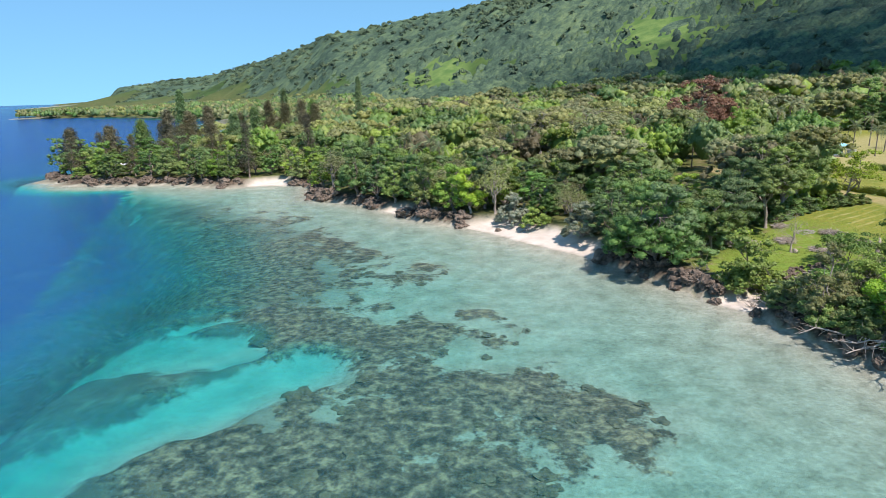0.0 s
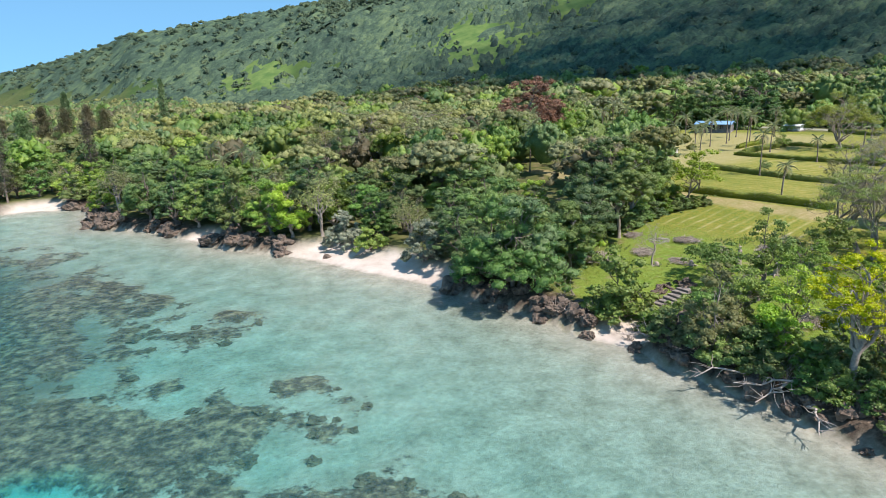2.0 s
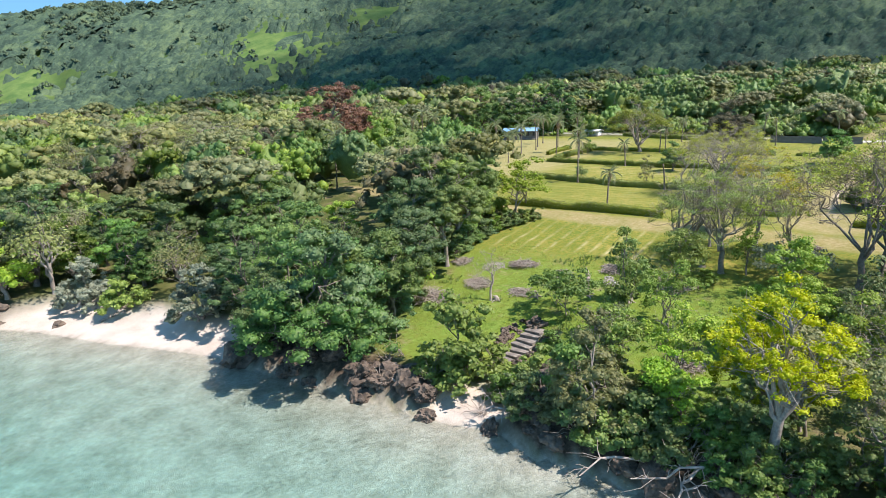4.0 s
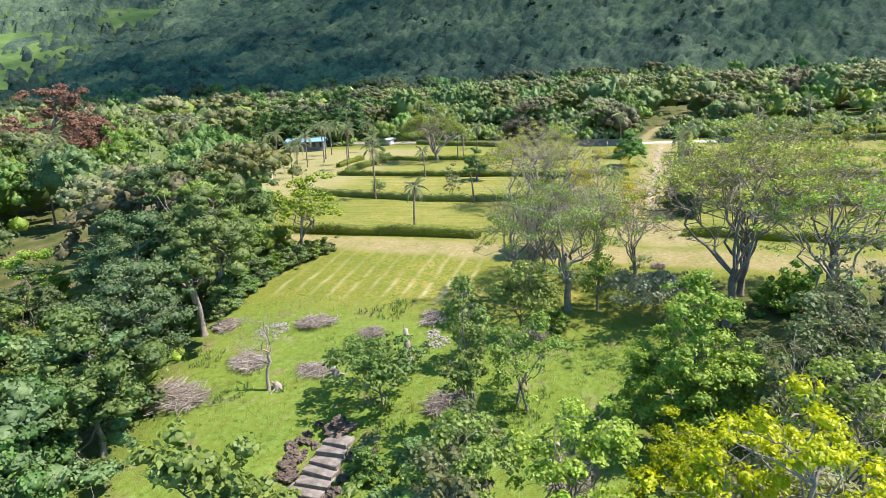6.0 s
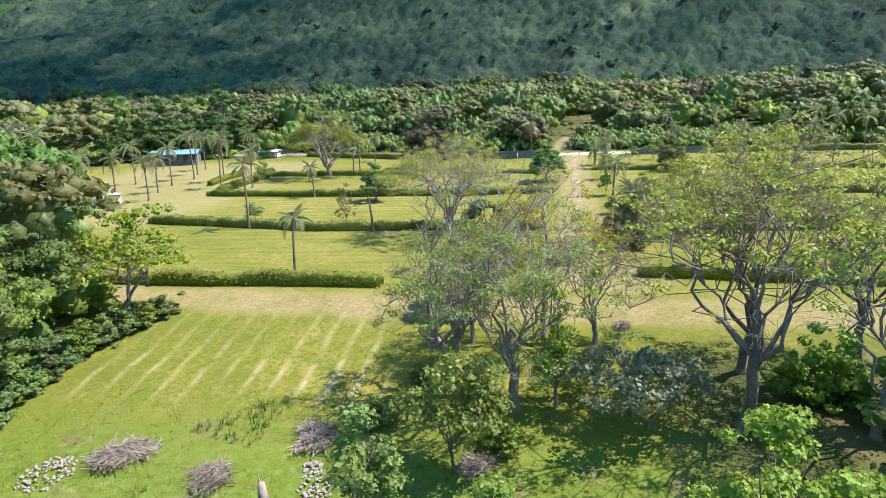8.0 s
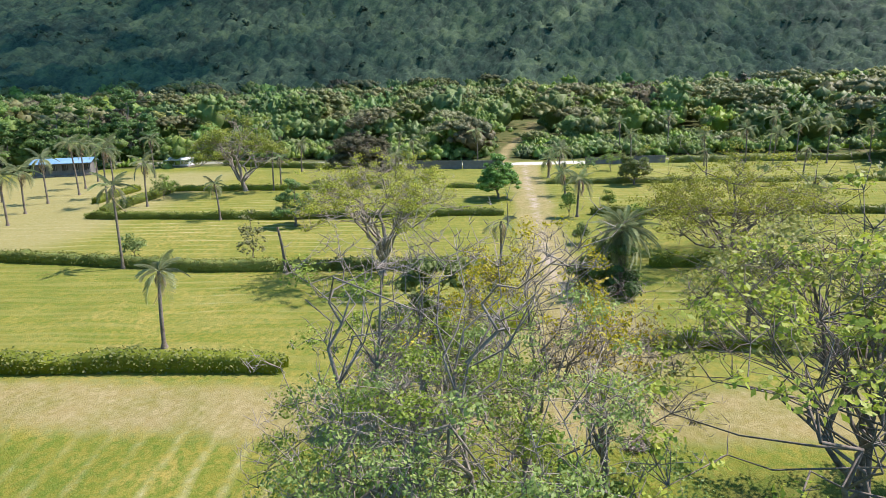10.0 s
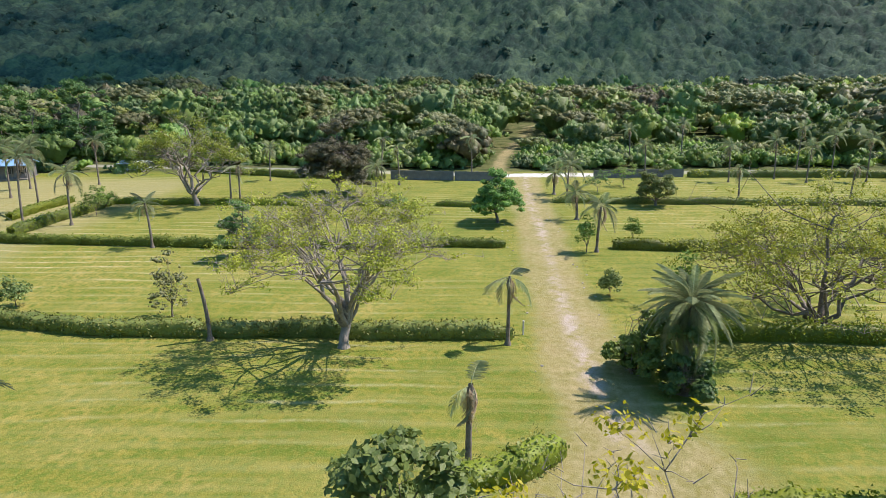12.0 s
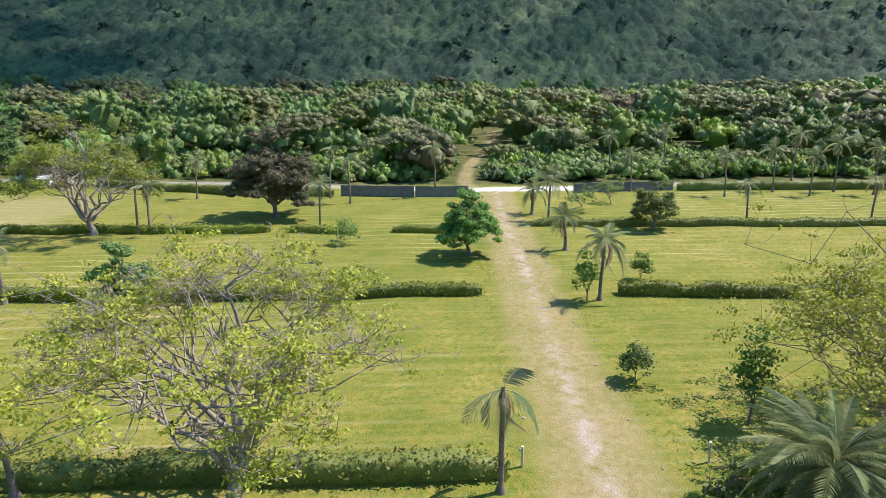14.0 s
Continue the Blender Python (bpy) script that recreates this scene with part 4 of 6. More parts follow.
# the cloud out over the hill that shades it
rng = np.random.default_rng(13)
bm = bmesh.new()
for i in range(66):
    turn, rr = 16 + (i % 11) * 9.2 + rng.uniform(-3, 3), 560 + (i // 11) * 118 + rng.uniform(-35, 35)
    if (turn < 28 and rr > 690) or turn > 90:
        continue
    a = radians(turn)
    p = Vector((math.sin(a) * rr, math.cos(a) * rr, 120)) + TO_SUN * (560 / TO_SUN.z)
    sz = rng.uniform(70, 120)
    bmesh.ops.create_icosphere(bm, subdivisions=3, radius=1, matrix=Matrix.Translation(p) @ Matrix.Diagonal((sz, sz, sz * 0.35, 1)))
for i in range(36):
    a, rr = radians(23 + (i % 6) * 3.6 + rng.uniform(-1, 1)), 560 + (i // 6) * 90 + rng.uniform(-25, 25)
    p = Vector((math.sin(a) * rr, math.cos(a) * rr, 110)) + TO_SUN * (470 / TO_SUN.z)
    sz = rng.uniform(52, 74)
    bmesh.ops.create_icosphere(bm, subdivisions=3, radius=1, matrix=Matrix.Translation(p) @ Matrix.Diagonal((sz, sz, sz * 0.35, 1)))
for v in bm.verts:
    v.co += v.normal * 14 * noise.noise(v.co * 0.02)
tagged(new("cloud", bm_mesh("cloud", bm, CLOUD, True)), "white cumulus cloud shading the hill", "cloud", kind="structure")


# ---------------------------------------------------------------- trees along the shore
BROAD = dict(heads=2.2, fork=0.18, flat=0.74, leaves=6400, clump=0.6, length=0.27, width=0.17, limbs=7, subs=5, twigs=2, shell=0.2, core=0.75)
WISPY = dict(fork=0.3, flat=0.42, leaves=1300, clump=0.6, length=0.4, width=0.24, subs=5, twigs=2)
PINE = dict(spire=70, taper=1.6, leaves=2600, clump=0.38, length=0.7, width=0.12, trunk=0.018, up=0.3)
SHRUB = dict(heads=1.7, fork=0.1, flat=0.75, leaves=1500, clump=0.5, length=0.4, width=0.26, stems=3, limbs=4, subs=3, twigs=1, trunk=0.02)
rng = np.random.default_rng(21)
pts = []
for i in range(6000):
    px, py = rng.uniform(-160, 60), rng.uniform(75, 330)
    D, A = inland(px, py)
    s = float(shore_distance(np.array([px]), np.array([py]))[0])
    if not (1.8 < s < 32 and A < 260 and D < 20 and A > float(wood_edge(D)) + 1):
        continue
    if float(beach_share(np.array([px]), np.array([py]))[0]) > 0.3 and s < 9:
        continue
    if min(math.hypot(px - 19, py - 106.5), math.hypot(px - 8.2, py - 122.5), math.hypot(px - 12, py - 117)) < 5:
        continue
    gap = 4.6 if s < 14 else 5.8
    if all((px - a) ** 2 + (py - c) ** 2 > gap * gap for a, c, _ in pts):
        pts.append((px, py, s))
kinds = [("broadleaf_tree", "dark green broadleaf tree in the shore woods", 9.5, 4.4, BROAD, LEAF_DARK, BARK), ("broadleaf_tree", "green broadleaf tree in the shore woods", 8.5, 4.0, BROAD, LEAF_MID, BARK_PALE),
         ("broadleaf_tree", "bright green young tree in the shore woods", 7.5, 3.4, BROAD, LEAF_LIGHT, BARK_PALE), ("thin_tree", "thin-crowned grey-branched tree in the woods", 9.0, 4.4, WISPY, LEAF_OLIVE, BARK_PALE),
         ("shore_pine", "tall dark feathery shore pine", 15.0, 3.4, PINE, LEAF_BROWN, BARK), ("shrub", "dense green shrub at the wood's edge", 3.4, 2.4, SHRUB, LEAF_MID, BARK),
         ("broadleaf_tree", "dense dark broadleaf tree in the shore woods", 10.5, 4.8, BROAD, LEAF_DARK, BARK), ("broadleaf_tree", "glossy green broadleaf tree in the shore woods", 9.0, 4.2, BROAD, LEAF_MID, BARK)]
made = {}
for i, (px, py, s) in enumerate(pts):
    point = py - px * 0.4 > 215
    w = [3, 3, 1.5, 1.5, 0.0, 1.5, 3, 3]
    if point:
        w = [2, 2, 1, 1.5, 2.5, 1, 2, 2]
    k = rng.choice(8, p=np.array(w) / sum(w))
    name, label, h, r, style, leaf, bark = kinds[k]
    sc, turn, tall = rng.uniform(0.75, 1.2), rng.uniform(0, 360), rng.uniform(0.85, 1.15)
    if k not in made:
        made[k] = tree(name, label, px, py, h, r, style, leaf, bark, 100 + k, "shrub" if name == "shrub" else "tree", "shore woods")
    else:
        planted(made[k], px, py, sc, turn, tall)


# ---------------------------------------------------------------- trees that stand by themselves
RAIN = dict(ends=True, core=0, spray=2, bare=0.2, fork=0.2, flat=0.34, limbs=9, subs=8, twigs=7, leaves=5000, clump=0.26, length=0.12, width=0.06, trunk=0.034, shell=0.75, up=0.8, sag=0.1)
BARE = dict(ends=True, core=0, heads=0.8, spray=2, bare=0.2, thin=0.75, kink=0.1, fork=0.34, flat=0.42, limbs=7, subs=8, twigs=8, leaves=6000, clump=0.45, length=0.24, width=0.13, trunk=0.023, shell=0.7, up=0.8, sag=0.08)
DENSE = dict(heads=2.0, core=0.72, fork=0.18, flat=0.74, limbs=8, subs=6, twigs=3, leaves=6200, clump=0.45, length=0.26, width=0.16, trunk=0.03, shell=0.25)
YOUNG = dict(heads=1.4, core=0.45, fork=0.3, flat=0.5, limbs=6, subs=5, twigs=3, leaves=2600, clump=0.45, length=0.28, width=0.18, trunk=0.018)
OPEN = dict(heads=0.9, core=0.35, fork=0.3, flat=0.5, limbs=6, subs=5, twigs=4, leaves=2400, clump=0.4, length=0.3, width=0.2, trunk=0.016, stems=2)
SLIM = dict(heads=9.0, core=0.35, fork=0.25, flat=0.7, limbs=7, subs=4, twigs=2, leaves=2600, clump=0.32, length=0.26, width=0.16, trunk=0.014)
DEAD = dict(fork=0.4, flat=0.5, limbs=5, subs=4, twigs=4, leaves=0, trunk=0.024, spray=2)
BUSH = dict(heads=1.8, fork=0.08, flat=0.85, limbs=5, subs=5, twigs=2, leaves=3000, clump=0.42, length=0.32, width=0.22, stems=3, trunk=0.02)

tree("rain_tree", "spreading grey-limbed rain tree with thin leaves by a hedge", 103.5, 102.4, 11.3, 7.6, dict(RAIN, fork=0.15, flat=0.46, limbs=11, shell=0.68, kink=0.06, topbare=0.3, heads=1.1, leaves=17000, clump=0.42, length=0.19, width=0.1, twigs=9, thin=0.95, spray=4), LEAF_RAIN, BARK_PALE, 1304)
tree("rain_tree", "wide low rain tree with olive flat crown", 120.5, 71.5, 10.2, 10.2, dict(RAIN, heads=1.3, leaves=22000, limbs=12, fork=0.14, flat=0.62, ends=False, clump=0.5, length=0.22, width=0.12), LEAF_RAIN, BARK, 302)
tree("rain_tree", "broad flat-topped rain tree behind the far fields", 138.3, 152.3, 13.6, 8.6, dict(RAIN, fork=0.14, flat=0.6, shell=0.5, heads=0.9, leaves=13000, clump=0.8, length=0.3, width=0.16), LEAF_RAIN, BARK_PALE, 303)
tree("mango_tree", "round dense brownish mango tree on the lawn", 155.8, 138.4, 12.2, 5.9, dict(DENSE, heads=3.0, clump=0.7, flat=0.68, fork=0.2, limbs=11, leaves=20000, length=0.32, width=0.22), LEAF_BROWN, BARK, 304)
tree("mango_tree", "small dense dark green mango tree by the track", 146.3, 106.5, 7.0, 3.3, dict(DENSE, flat=0.66, fork=0.24, limbs=11, subs=7, heads=3.0, clump=0.42, leaves=10000), LEAF_DARK, BARK, 305)
tree("round_tree", "dense dark round tree standing in a hedge", 118.3, 124.9, 6.4, 2.8, dict(DENSE, leaves=5500), LEAF_DARK, BARK, 306)
tree("small_tree", "round grey-green tree in a far hedge", 167.2, 88.7, 6.4, 3.2, dict(DENSE, leaves=5000), LEAF_OLIVE, BARK, 307)
tree("green_tree", "feathery bright green forked tree at the field corner", 67.9, 113.1, 9.2, 4.8, dict(YOUNG, leaves=3600, stems=2, fork=0.42), LEAF_LIGHT, BARK_PALE, 308)
tree("tall_tree", "tall half-bare tree with forked pale trunk", 70.2, 78.0, 15.0, 6.0, dict(BARE, heads=0.9, topbare=0.8, leaves=12000, twigs=7, spray=3, flat=0.62, clump=0.5, length=0.16, width=0.08), LEAF_LIGHT, BARK_PALE, 309)
tree("tall_tree", "leaning half-bare tree with several pale stems", 70.4, 81.6, 14.0, 5.6, dict(BARE, stems=2, limbs=6, heads=0.9, topbare=0.8, leaves=12000, twigs=6, spray=3, flat=0.62, clump=0.5, length=0.16, width=0.08), LEAF_LIGHT, BARK_PALE, 310)
tree("tall_tree", "tall grey tree with bare spreading branches", 74.2, 65.8, 16.2, 8.4, dict(BARE, leaves=7000, twigs=9, heads=0.5), LEAF_RAIN, BARK, 311)
tree("tall_tree", "grey ivy-hung tree with bare spreading branches", 80.6, 66.6, 14.6, 7.4, dict(BARE, leaves=7000, twigs=9, heads=0.5), LEAF_RAIN, BARK, 312)
tree("tall_tree", "tall thin-leaved tree with bare branches by the dirt road", 83.6, 60.0, 14.2, 6.5, dict(BARE, leaves=8000), LEAF_RAIN, BARK, 313)
tree("tall_tree", "half-bare tree with yellowing leaves by the dirt road", 76.5, 59.5, 13.4, 6.0, dict(BARE, leaves=3200), LEAF_LIGHT, BARK_PALE, 314)
tree("golden_tree", "tall tree with golden yellow leaf tufts by the dirt road", 78.3, 79.4, 12.2, 4.6, dict(BARE, leaves=5000, length=0.18, width=0.09, clump=0.35), LEAF_GOLD, BARK_PALE, 316)
for px, py, h, r, sd in ((80.2, 76.2, 9.6, 3.8, 317), (76.4, 84.2, 8.6, 3.4, 318)):
    tree("bare_tree", "low tree with a tangle of bare grey twigs", px, py, h, r, dict(BARE, limbs=8, subs=9, twigs=11, leaves=500, flat=0.5, fork=0.25), LEAF_GOLD, BARK_PALE, sd)
tree("trunk_with_ivy", "ivy-wrapped palm-like trunk beside the tall tree", 71.5, 75.8, 7.8, 1.3, dict(SLIM, leaves=1500), LEAF_MID, BARK_PALE, 315, "tree")
for i, (px, py, h, r) in enumerate(((48.9, 102.6, 13.6, 5.6), (44.0, 101.5, 12.5, 5.0), (53.5, 107.5, 12.0, 4.6), (40.0, 96.0, 10.5, 4.4), (58.5, 112.0, 11.5, 4.6), (49.5, 110.0, 13.5, 5.2), (36.0, 92.0, 9.5, 4.6))):
    tree("edge_tree", "pale-trunked leafy tree at the edge of the woods", px, py, h, r, dict(DENSE, fork=0.38, flat=0.45, leaves=7500, trunk=0.022, clump=0.62), (LEAF_MID, LEAF_DARK)[i % 2], BARK_PALE, 320 + i, "tree", "wood edge")
tree("dead_tree", "leaning bare grey dead tree on the grass", 46.9, 89.8, 6.2, 2.6, DEAD, None, DEADWOOD, 331)
tree("almond_tree", "huge dense glossy green tree overhanging the beach", 27.0, 89.5, 10.8, 7.6, dict(DENSE, leaves=15000, clump=0.75, flat=0.78, fork=0.15), LEAF_DARK, BARK, 332)
tree("almond_tree", "bright green large-leaved tree beside the stone steps", 36.0, 78.6, 7.6, 4.0, dict(DENSE, leaves=4200, clump=0.5, flat=0.85, fork=0.1, length=0.4, width=0.28), LEAF_LIGHT, BARK, 333)
tree("heliotrope_bush", "grey-green rounded bush on the beach", 19.0, 106.5, 6.2, 3.1, dict(BUSH, leaves=4200), LEAF_GREY, BARK_PALE, 334, "bush")
tree("heliotrope_bush", "small grey-green rounded bush above the beach", 8.2, 122.5, 4.8, 3.6, dict(BUSH, leaves=3200), LEAF_GREY, BARK_PALE, 335, "bush")
tree("bush", "bright lime green bush at the top of the beach", 12.0, 117.0, 3.6, 2.9, dict(BUSH, leaves=2600), LEAF_LIGHT, BARK, 336, "bush")
tree("yellow_tree", "tree with bright yellow-green leaf tips on the rocky shore", 43.6, 55.0, 11.6, 4.2, dict(DENSE, heads=0.9, core=0.55, leaves=7000, fork=0.42, flat=0.42, clump=0.34, length=0.2, width=0.1), LEAF_YELLOW, BARK_PALE, 337)
tree("yellow_tree", "bright yellow-green bushy tree above the shore", 50.5, 60.0, 6.6, 3.6, dict(DENSE, heads=0.8, core=0.6, leaves=8500, clump=0.32, length=0.19, width=0.09), LEAF_YELLOW, BARK_PALE, 338)
tree("shore_tree", "grey-green tree leaning over the rocks", 38.9, 65.5, 8.4, 3.2, dict(DENSE, leaves=3600, clump=0.5), LEAF_OLIVE, BARK_PALE, 339)
tree("slim_tree", "slim upright young tree on the grass", 50.8, 74.2, 11.6, 1.8, SLIM, LEAF_MID, BARK, 340)
tree("slim_tree", "slim leafy young tree on the grass", 58.0, 79.6, 6.4, 1.7, SLIM, LEAF_MID, BARK, 341)
tree("green_tree", "small bright green tree near the brush piles", 63.4, 78.3, 6.0, 2.9, dict(YOUNG, leaves=3000), LEAF_LIGHT, BARK, 342)
tree("green_tree", "wide dense green tree on the shore lawn", 58.5, 63.2, 9.3, 4.4, dict(DENSE, leaves=20000, clump=0.45, fork=0.3, length=0.21, width=0.14), LEAF_MID, BARK, 343)
tree("green_tree", "open thin-leaved tree on the shore lawn", 55.6, 72.8, 6.4, 3.0, dict(OPEN, leaves=2800, length=0.22, width=0.14), LEAF_LIGHT, BARK_PALE, 344)
tree("green_tree", "spreading small tree above the steps", 50.6, 81.6, 4.2, 3.8, dict(OPEN, leaves=3000, flat=0.4), LEAF_MID, BARK_PALE, 345)
tree("green_tree", "flat spreading grey-green shade tree", 72.2, 71.2, 3.6, 4.0, dict(OPEN, flat=0.35, fork=0.45, leaves=3200), LEAF_GREY, BARK_PALE, 346)
tree("green_tree", "dense glossy large-leaved round tree near the hedge end", 82.4, 86.9, 8.7, 2.7, dict(DENSE, flat=0.6, fork=0.3, heads=2.4, clump=0.45, leaves=9000, length=0.3, width=0.2), LEAF_MID, BARK, 347)
for px, py, h, r, sd in ((9, 204, 13.0, 8.0, 951), (23, 211, 14.5, 9.0, 952), (37, 206, 13.5, 8.5, 953), (47, 216, 13.5, 8.0, 954)):
    tree("rain_tree", "half-bare grey rain tree rising out of the woods", px, py, h, r, dict(RAIN, fork=0.2, flat=0.5, limbs=9, subs=7, twigs=5, thin=1.0, shell=0.6, heads=0.5, leaves=5000, clump=0.7, length=0.34, width=0.2, spray=2, bare=0.4), LEAF_OLIVE, BARK_PALE, sd, "tree", "grey rain trees")
tree("green_tree", "bright lime green tree in the shore woods", 37.6, 153.8, 9.8, 4.2, dict(DENSE, leaves=6000, clump=0.6, length=0.4, width=0.26), LEAF_LIGHT, BARK, 957)
tall = tree("broadleaf_tree", "tall dark broadleaf tree behind the blue-roofed house", 151.0, 226.0, 16.5, 7.5, dict(DENSE, leaves=12000, clump=0.8, length=0.5, width=0.32), LEAF_DARK, BARK, 958, "tree", "tall trees behind the house")
for px, py, sc in ((161.0, 228.0, 0.95), (170.0, 222.0, 1.05), (141.0, 231.0, 1.0), (178.0, 231.0, 0.9)):
    planted(tall, px, py, sc, px * 31 % 360)
tree("red_tree", "huge rust-red leaved tree above the woods", 72.5, 202.0, 20.5, 13.2, dict(DENSE, heads=1.2, core=0.5, subs=8, leaves=14000, clump=0.95, length=0.6, width=0.36, flat=0.6), LEAF_RED, BARK, 348)
for i, (px, py, h) in enumerate(((-121.5, 258, 28), (-103.5, 345.5, 28), (-74, 413, 32))):
    tree("columnar_pine", "tall narrow dark columnar pine", px, py, h, 2.6, dict(PINE, spire=150, taper=4.0, leaves=7000, clump=0.4, length=0.7, width=0.3), LEAF_DARK, BARK, 350 + i, "tree", "columnar pines")
for i, (px, py, h) in enumerate(((-128, 236, 17), (-122, 246, 20), (-116, 252, 19), (-112, 262, 21), (-101, 262, 18), (-98, 300, 22), (-92, 306, 21), (-88, 322, 22), (-84, 330, 22), (-80, 318, 20), (-136, 228, 15), (-146, 220, 15), (-100, 285, 20))):
    tree("shore_pine", "brownish feathery pine rising above the shore woods", px, py, h, 5.0, dict(PINE, spire=110, leaves=5000, clump=0.55, length=1.0, width=0.22), LEAF_BROWN if i % 4 else LEAF_DARK, BARK, 900 + i, "tree", "shore pines")
tree("slim_tree", "thin sparse young tree at a hedge", 102.6, 118.0, 5.4, 1.5, dict(SLIM, leaves=420), LEAF_OLIVE, BARK, 360)
for px, py, h, r, sd in ((98.9, 131.8, 2.4, 1.1, 361), (143.5, 88.6, 2.6, 1.0, 362), (122.0, 87.3, 2.2, 0.9, 363), (136.2, 92.4, 4.2, 1.2, 364), (119.2, 81.2, 5.4, 0.9, 365), (146.6, 122.0, 2.6, 1.9, 366), (175.6, 99.1, 3.6, 2.4, 367), (184.0, 96.0, 4.6, 2.6, 368), (127.5, 160.5, 3.8, 1.9, 369), (131.5, 163.5, 3.0, 1.6, 370)):
    tree("sapling", "small dark green sapling on the mown field", px, py, h, r, dict(SLIM, leaves=800, flat=0.6, core=0.3, length=0.24, width=0.15), LEAF_MID, BARK, sd, "tree", "saplings")
tree("bush", "dark green broad-leaved bush under the date palm", 107.6, 83.0, 4.2, 2.0, dict(BUSH, leaves=4200, length=0.3, width=0.22), LEAF_MID, BARK, 371, "bush")
tree("bush", "dark bush round the date palm's foot", 106.0, 80.0, 4.2, 1.5, dict(BUSH, leaves=3200), LEAF_DARK, BARK, 372, "bush")

for i, (px, py, h, r) in enumerate(((44.2, 69.0, 6.5, 2.8), (46.5, 64.5, 7.5, 3.0), (49.0, 56.5, 8.0, 3.2), (47.0, 71.5, 5.0, 2.2), (55.0, 55.0, 8.5, 3.6), (47.0, 50.0, 9.0, 3.6), (60.0, 58.0, 8.0, 3.8), (43.0, 62.0, 5.5, 2.4), (69.0, 56.0, 9.5, 4.0))):
    tree("shore_tree", ("thin-leaved green tree on the shore bank", "leafy grey-stemmed tree on the shore bank")[i % 2], px, py, h, r, dict(OPEN, leaves=3600, clump=0.45, length=0.26, width=0.17), (LEAF_MID, LEAF_LIGHT, LEAF_OLIVE)[i % 3], BARK_PALE, 380 + i, "tree", "bank trees")

# shrubs and thickets between the lawn and the rocky shore
rng = np.random.default_rng(41)
proto = {}
count = 0
for i in range(900):
    px, py = rng.uniform(38, 100), rng.uniform(22, 84)
    D, A = inland(px, py)
    s = float(shore_distance(np.array([px]), np.array([py]))[0])
    if s < 2.0 or D > 10 or (s > 7 and A > -20):
        continue
    if math.hypot(px - 57, py - 72) < 4 or count > 34:
        continue
    if i % 2 and D > -2:
        continue
    count += 1
    k = int(rng.integers(0, 4))
    sc, turn = rng.uniform(0.7, 1.25), rng.uniform(0, 360)
    spec = (("shrub", "dense green shrub on the shore bank", 3.2, 2.4, BUSH, LEAF_MID), ("shrub", "dark green shrub on the shore bank", 3.8, 2.3, BUSH, LEAF_DARK),
            ("shrub", "pale green shrub on the shore bank", 2.6, 2.0, BUSH, LEAF_OLIVE), ("shore_tree", "leafy tree on the shore bank", 7.5, 3.4, DENSE, LEAF_MID))[k]
    if k not in proto:
        proto[k] = tree(spec[0], spec[1], px, py, spec[2], spec[3], dict(spec[4], leaves=2000), spec[5], BARK, 400 + k, "tree" if k == 3 else "shrub", "shore thicket")
    else:
        planted(proto[k], px, py, sc, turn, rng.uniform(0.8, 1.2))
rng = np.random.default_rng(43)
bank = []
for i in range(700):
    py = rng.uniform(44, 74)
    px = np.interp(py, (44, 52, 58.5, 63.8, 67.5, 74), (43, 40.2, 38.6, 36.6, 34.6, 36.5)) + rng.uniform(0.8, 9.0)
    s = float(shore_distance(np.array([px]), np.array([py]))[0])
    if s < 0.8 or math.hypot(px - 42, py - 79) < 4.5 or math.hypot(px - 54.5, py - 69) < 3 or len(bank) > 44:
        continue
    if all((px - a) ** 2 + (py - c) ** 2 > 2.6 for a, c in bank):
        bank.append((px, py))
        k = int(rng.choice([0, 0, 1, 2, 3], p=[0.2, 0.2, 0.2, 0.15, 0.25]))
        planted(proto[k], px, py, rng.uniform(0.5, 0.85) * (1.0 if k < 3 else 0.8), rng.uniform(0, 360), rng.uniform(0.8, 1.15))
for px, py, sc in ((65.4, 110.3, 0.62), (63.4, 110.0, 0.6), (67.2, 110.3, 0.6), (69.0, 110.2, 0.55), (61.6, 110.2, 0.66), (60.0, 109.8, 0.6), (58.6, 109.2, 0.7), (57.0, 108.4, 0.66), (55.4, 107.6, 0.75), (53.6, 106.6, 0.7), (52.0, 105.4, 0.7), (65.2, 84.4, 0.45), (66.5, 77.0, 0.5), (44.5, 76.5, 0.5), (47.0, 75.0, 0.5), (70.0, 84.5, 0.4)):
    planted(proto[0 if px > 60 else 1] if 1 in proto else proto[0], px, py, sc, px * 37 % 360, 0.9)


